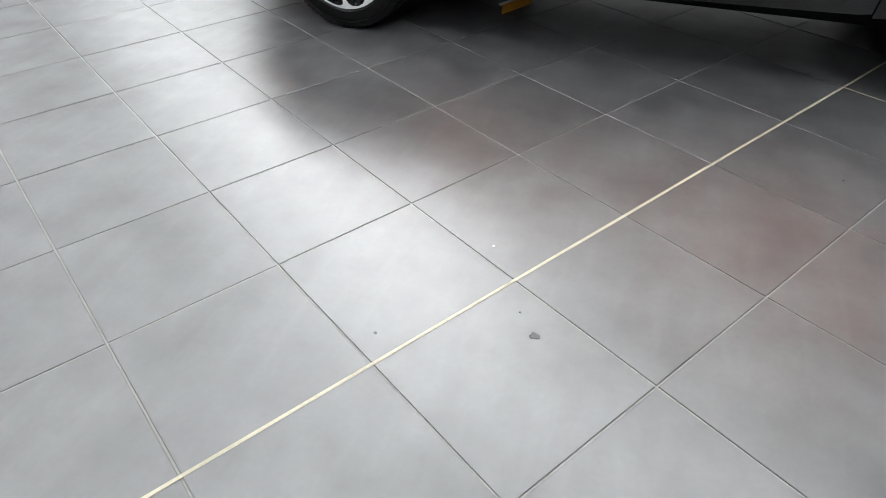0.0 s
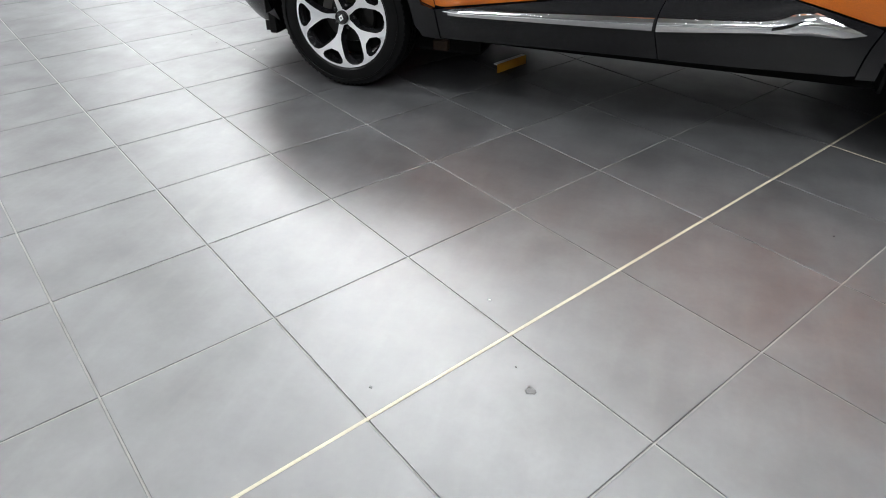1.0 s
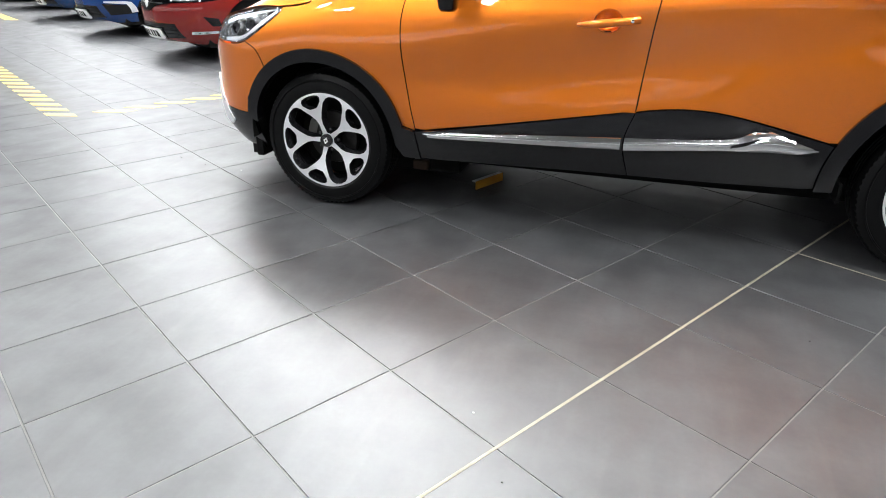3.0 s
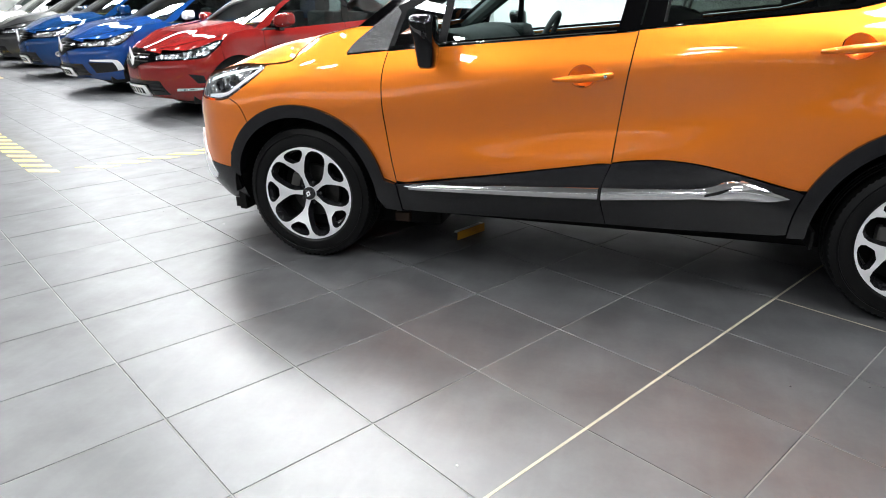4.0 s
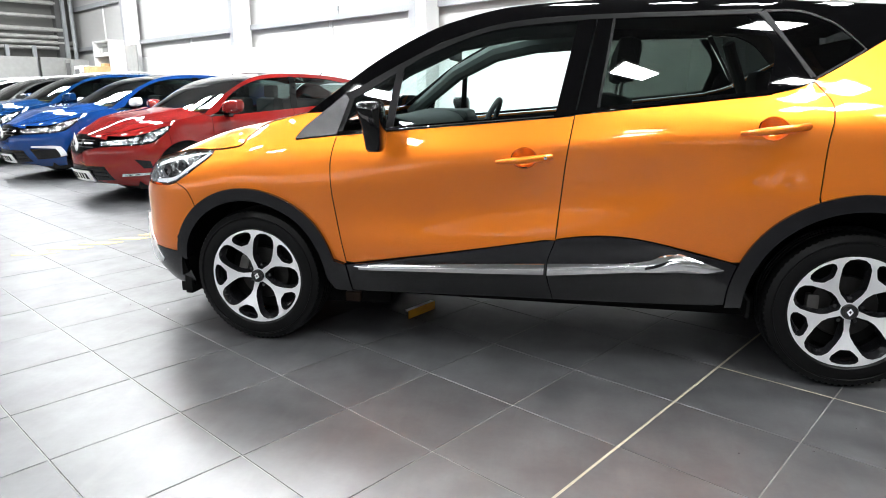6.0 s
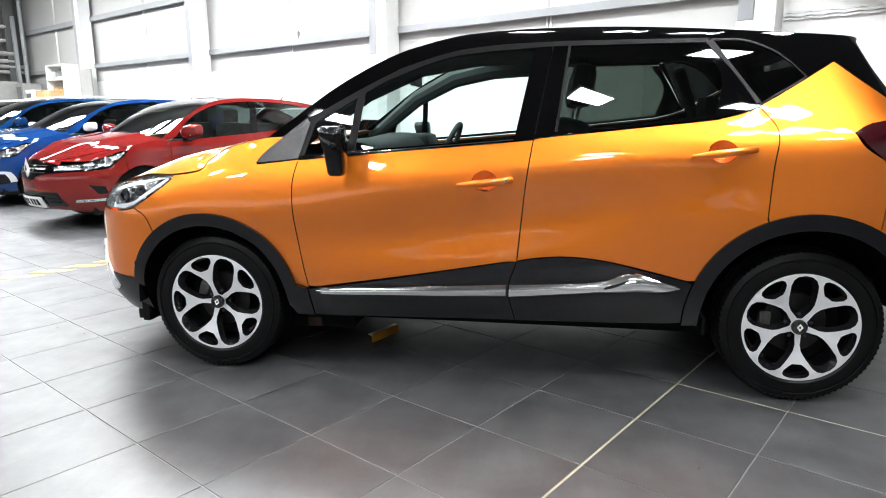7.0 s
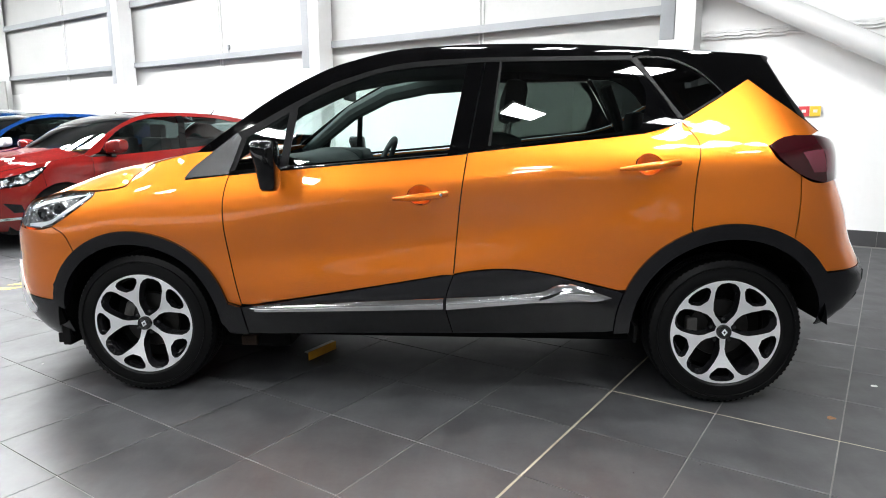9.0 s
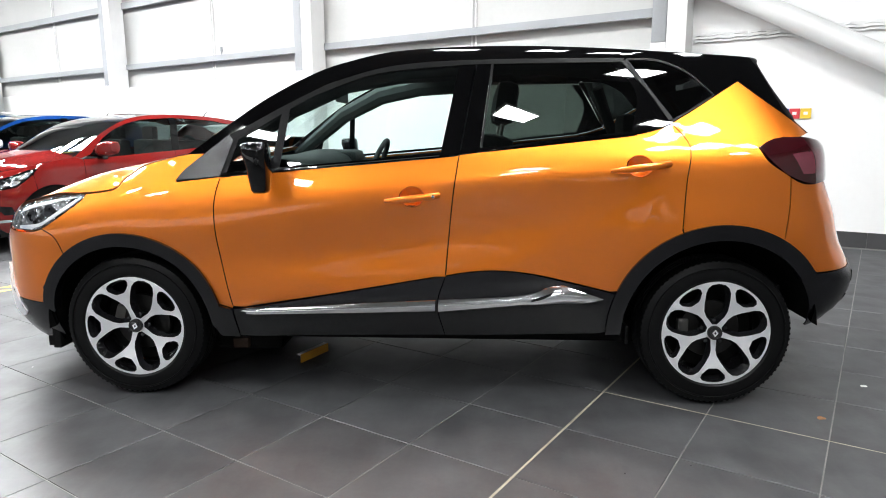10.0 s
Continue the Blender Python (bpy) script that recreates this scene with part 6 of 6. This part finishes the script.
def floor_tiles():
    def tile_mesh(w, h):
        me = bpy.data.meshes.new("tile")
        b, d = 0.0012, 0.0010
        x, y = w / 2, h / 2
        v = [(-x, -y, -.008), (x, -y, -.008), (x, y, -.008), (-x, y, -.008), (-x, -y, -d), (x, -y, -d), (x, y, -d), (-x, y, -d), (-x + b, -y + b, 0), (x - b, -y + b, 0), (x - b, y - b, 0), (-x + b, y - b, 0)]
        f = [(0, 1, 5, 4), (1, 2, 6, 5), (2, 3, 7, 6), (3, 0, 4, 7), (4, 5, 9, 8), (5, 6, 10, 9), (6, 7, 11, 10), (7, 4, 8, 11), (8, 9, 10, 11)]
        me.from_pydata(v, [], f)
        me.materials.append(TILE)
        return v, f, me
    v, f, me = tile_mesh(PITCH - .005, PITCH - .005)
    far_v, far_f = [], []
    rng = random.Random(4)
    for j in range(-16, 50):
        for i in range(-18, 17):
            u, w = GU - (j + .5) * PITCH, GV + (i + .5) * PITCH
            if not (U0 < u < U1 and V0 < w < WALL_V - .1):
                continue
            dz = rng.uniform(-.0006, .0006)
            if -3.55 < u < 3.75 and -2.45 < w < 5.4:
                ob = new("tile", me)
                ob.parent = floor
                ob.matrix_basis = Matrix.Translation((u, w, dz))
            else:
                base = len(far_v)
                g = 1.0 if u > -2.9 else (PITCH - .0022) / (PITCH - .005)      # close joints beyond the tape
                far_v += [(g * p[0] + u, g * p[1] + w, p[2] + dz) for p in v]
                far_f += [tuple(k + base for k in q) for q in f]
    mf = bpy.data.meshes.new("tile_field")
    mf.from_pydata(far_v, [], far_f)
    mf.materials.append(TILE)
    ob = new("tile_field", mf)
    ob.parent = floor
    tagged(ob, kind="stuff")
    # cream expansion joints
    part("joint_strip", bm_box(GU - .0045, GU + .0045, V0, WALL_V, -.006, .0012), CREAM, floor, "cream expansion joint strip", m=HALL)
    part("joint_strip", bm_box(GU + .006, 6.0, GV + 5 * PITCH - .0028, GV + 5 * PITCH + .0028, -.006, .0008), CREAM, floor, "cream joint strip", m=HALL)


def tape(u0, v0, u1, v1, slant=1, width=.175, period=.24):
    """A run of slanting tape bars on the floor."""
    d = Vector((u1 - u0, v1 - v0, 0))
    n = int(d.length / period)
    bar, lean = period * .48, slant * width
    d.normalize()
    s = Vector((-d.y, d.x, 0))
    t = thing("floor_tape", HALL @ Matrix.Translation((u0, v0, 0)), "yellow slanting hazard tape bars stuck on the floor", "floor tape", "floor tapes")
    for k in range(n):
        bm = bmesh.new()
        o = Vector((u0, v0, 0)) + d * (k * period)
        q = [o + d * a + s * b for a, b in ((0, -width / 2), (bar, -width / 2), (bar + lean, width / 2), (lean, width / 2))]
        lo = [bm.verts.new(p + Vector((0, 0, .0003))) for p in q]
        hi = [bm.verts.new(p + Vector((0, 0, .0020))) for p in q]
        bm.faces.new(hi)
        bm.faces.new(lo[::-1])
        for j in range(4):
            bm.faces.new((lo[j], lo[(j + 1) % 4], hi[(j + 1) % 4], hi[j]))
        part("tape_bar", bm, YELLOW, t, m=HALL)


tape(-2.885, -.545, -9.6, -.545)
tape(-2.878, -.159, -2.878, 5.6, -1)
tape(-11.4, .62, -14.6, .62)


def crumbs():
    rng = random.Random(9)
    dark = mat_plain("dark_spot", (0.02, 0.02, 0.02), 0.4)
    pale = mat_plain("paper_scrap", (0.6, 0.6, 0.57), 0.7)
    leaf = mat_plain("dry_leaf", (0.25, 0.12, 0.05), 0.7)

    def scrap(name, x, y, r, mat, label, h=.0015, kind=""):
        bm = bmesh.new()
        n = 9
        rad = [r * rng.uniform(.7, 1.2) for _ in range(n)]
        lo = [bm.verts.new((x + rad[k] * math.cos(6.283 * k / n), y + .8 * rad[k] * math.sin(6.283 * k / n), .0008)) for k in range(n)]
        hi = [bm.verts.new((x + .8 * rad[k] * math.cos(6.283 * k / n), y + .64 * rad[k] * math.sin(6.283 * k / n), .0008 + h * rng.uniform(.6, 1.4))) for k in range(n)]
        bm.faces.new(hi), bm.faces.new(lo[::-1])
        for k in range(n):
            bm.faces.new((lo[k], lo[(k + 1) % n], hi[(k + 1) % n], hi[k]))
        tagged(part(name, bm, mat), label, name.replace("_", " "), "floor scraps")
    scrap("dirt_spot", 1.345, -1.625, .015, dark, "small dark spot of dirt on a floor tile", .0006)
    scrap("paper_scrap", 3.40, .25, .016, pale, "small white scrap of paper on the floor", .003)
    scrap("dry_leaf", 3.02, -.12, .02, leaf, "small brown dry leaf on the floor", .004)
    for x, y in ((-1.25, .42), (-1.02, .35), (-1.6, .9), (-.75, .32), (2.35, -.55), (2.55, -.35), (1.15, -1.33), (1.29, -1.56), (.98, -1.75), (2.1, -.62)):
        scrap("floor_crumb", x, y, rng.uniform(.003, .006), rng.choice((dark, pale)), "tiny crumb on the floor tiles", .0015)


crumbs()


def yellow_plate():
    t = thing("floor_plate", Matrix.Translation((.66, .53, 0)), "bent yellow steel plate lying on the floor under the car", "steel plate")
    d = Vector((.12, .245, 0)).normalized()
    s = Vector((d.y, -d.x, 0))
    o = Vector((.635, .45, 0))
    for nm, a, b, z0, z1, m in (("upright", 0, .006, .0005, .045, YELLOW_DARK), ("flange", -.025, -.0005, .039, .045, WHITESTEEL)):
        bm = bmesh.new()
        vs = [bm.verts.new(o + d * p + s * q + Vector((0, 0, z))) for z in (z0, z1) for p, q in ((0, a), (.22, a), (.22, b), (0, b))]
        for f in ((0, 3, 2, 1), (4, 5, 6, 7), (0, 1, 5, 4), (1, 2, 6, 5), (2, 3, 7, 6), (3, 0, 4, 7)):
            bm.faces.new([vs[i] for i in f])
        part(nm, bm, m, t)
    # a rusty bracket of the car's underside near it
    part("lift_bracket", bm_box(.50, .57, .30, .42, .14, .195, .008), mat_plain("rusty_bracket", (.07, .035, .012), .6, metal=.3, vary=.4, scale=30), hero)
    part("hose_bracket", bm_box(.36, .44, .24, .34, .15, .20, .008), mat_plain("rusty_bracket_dark", (.04, .02, .01), .6, metal=.3, vary=.4, scale=30), hero)


YELLOW_DARK = mat_plain("yellow_plate_paint", (.55, .26, .02), .45, vary=.2)
yellow_plate()
floor_tiles()
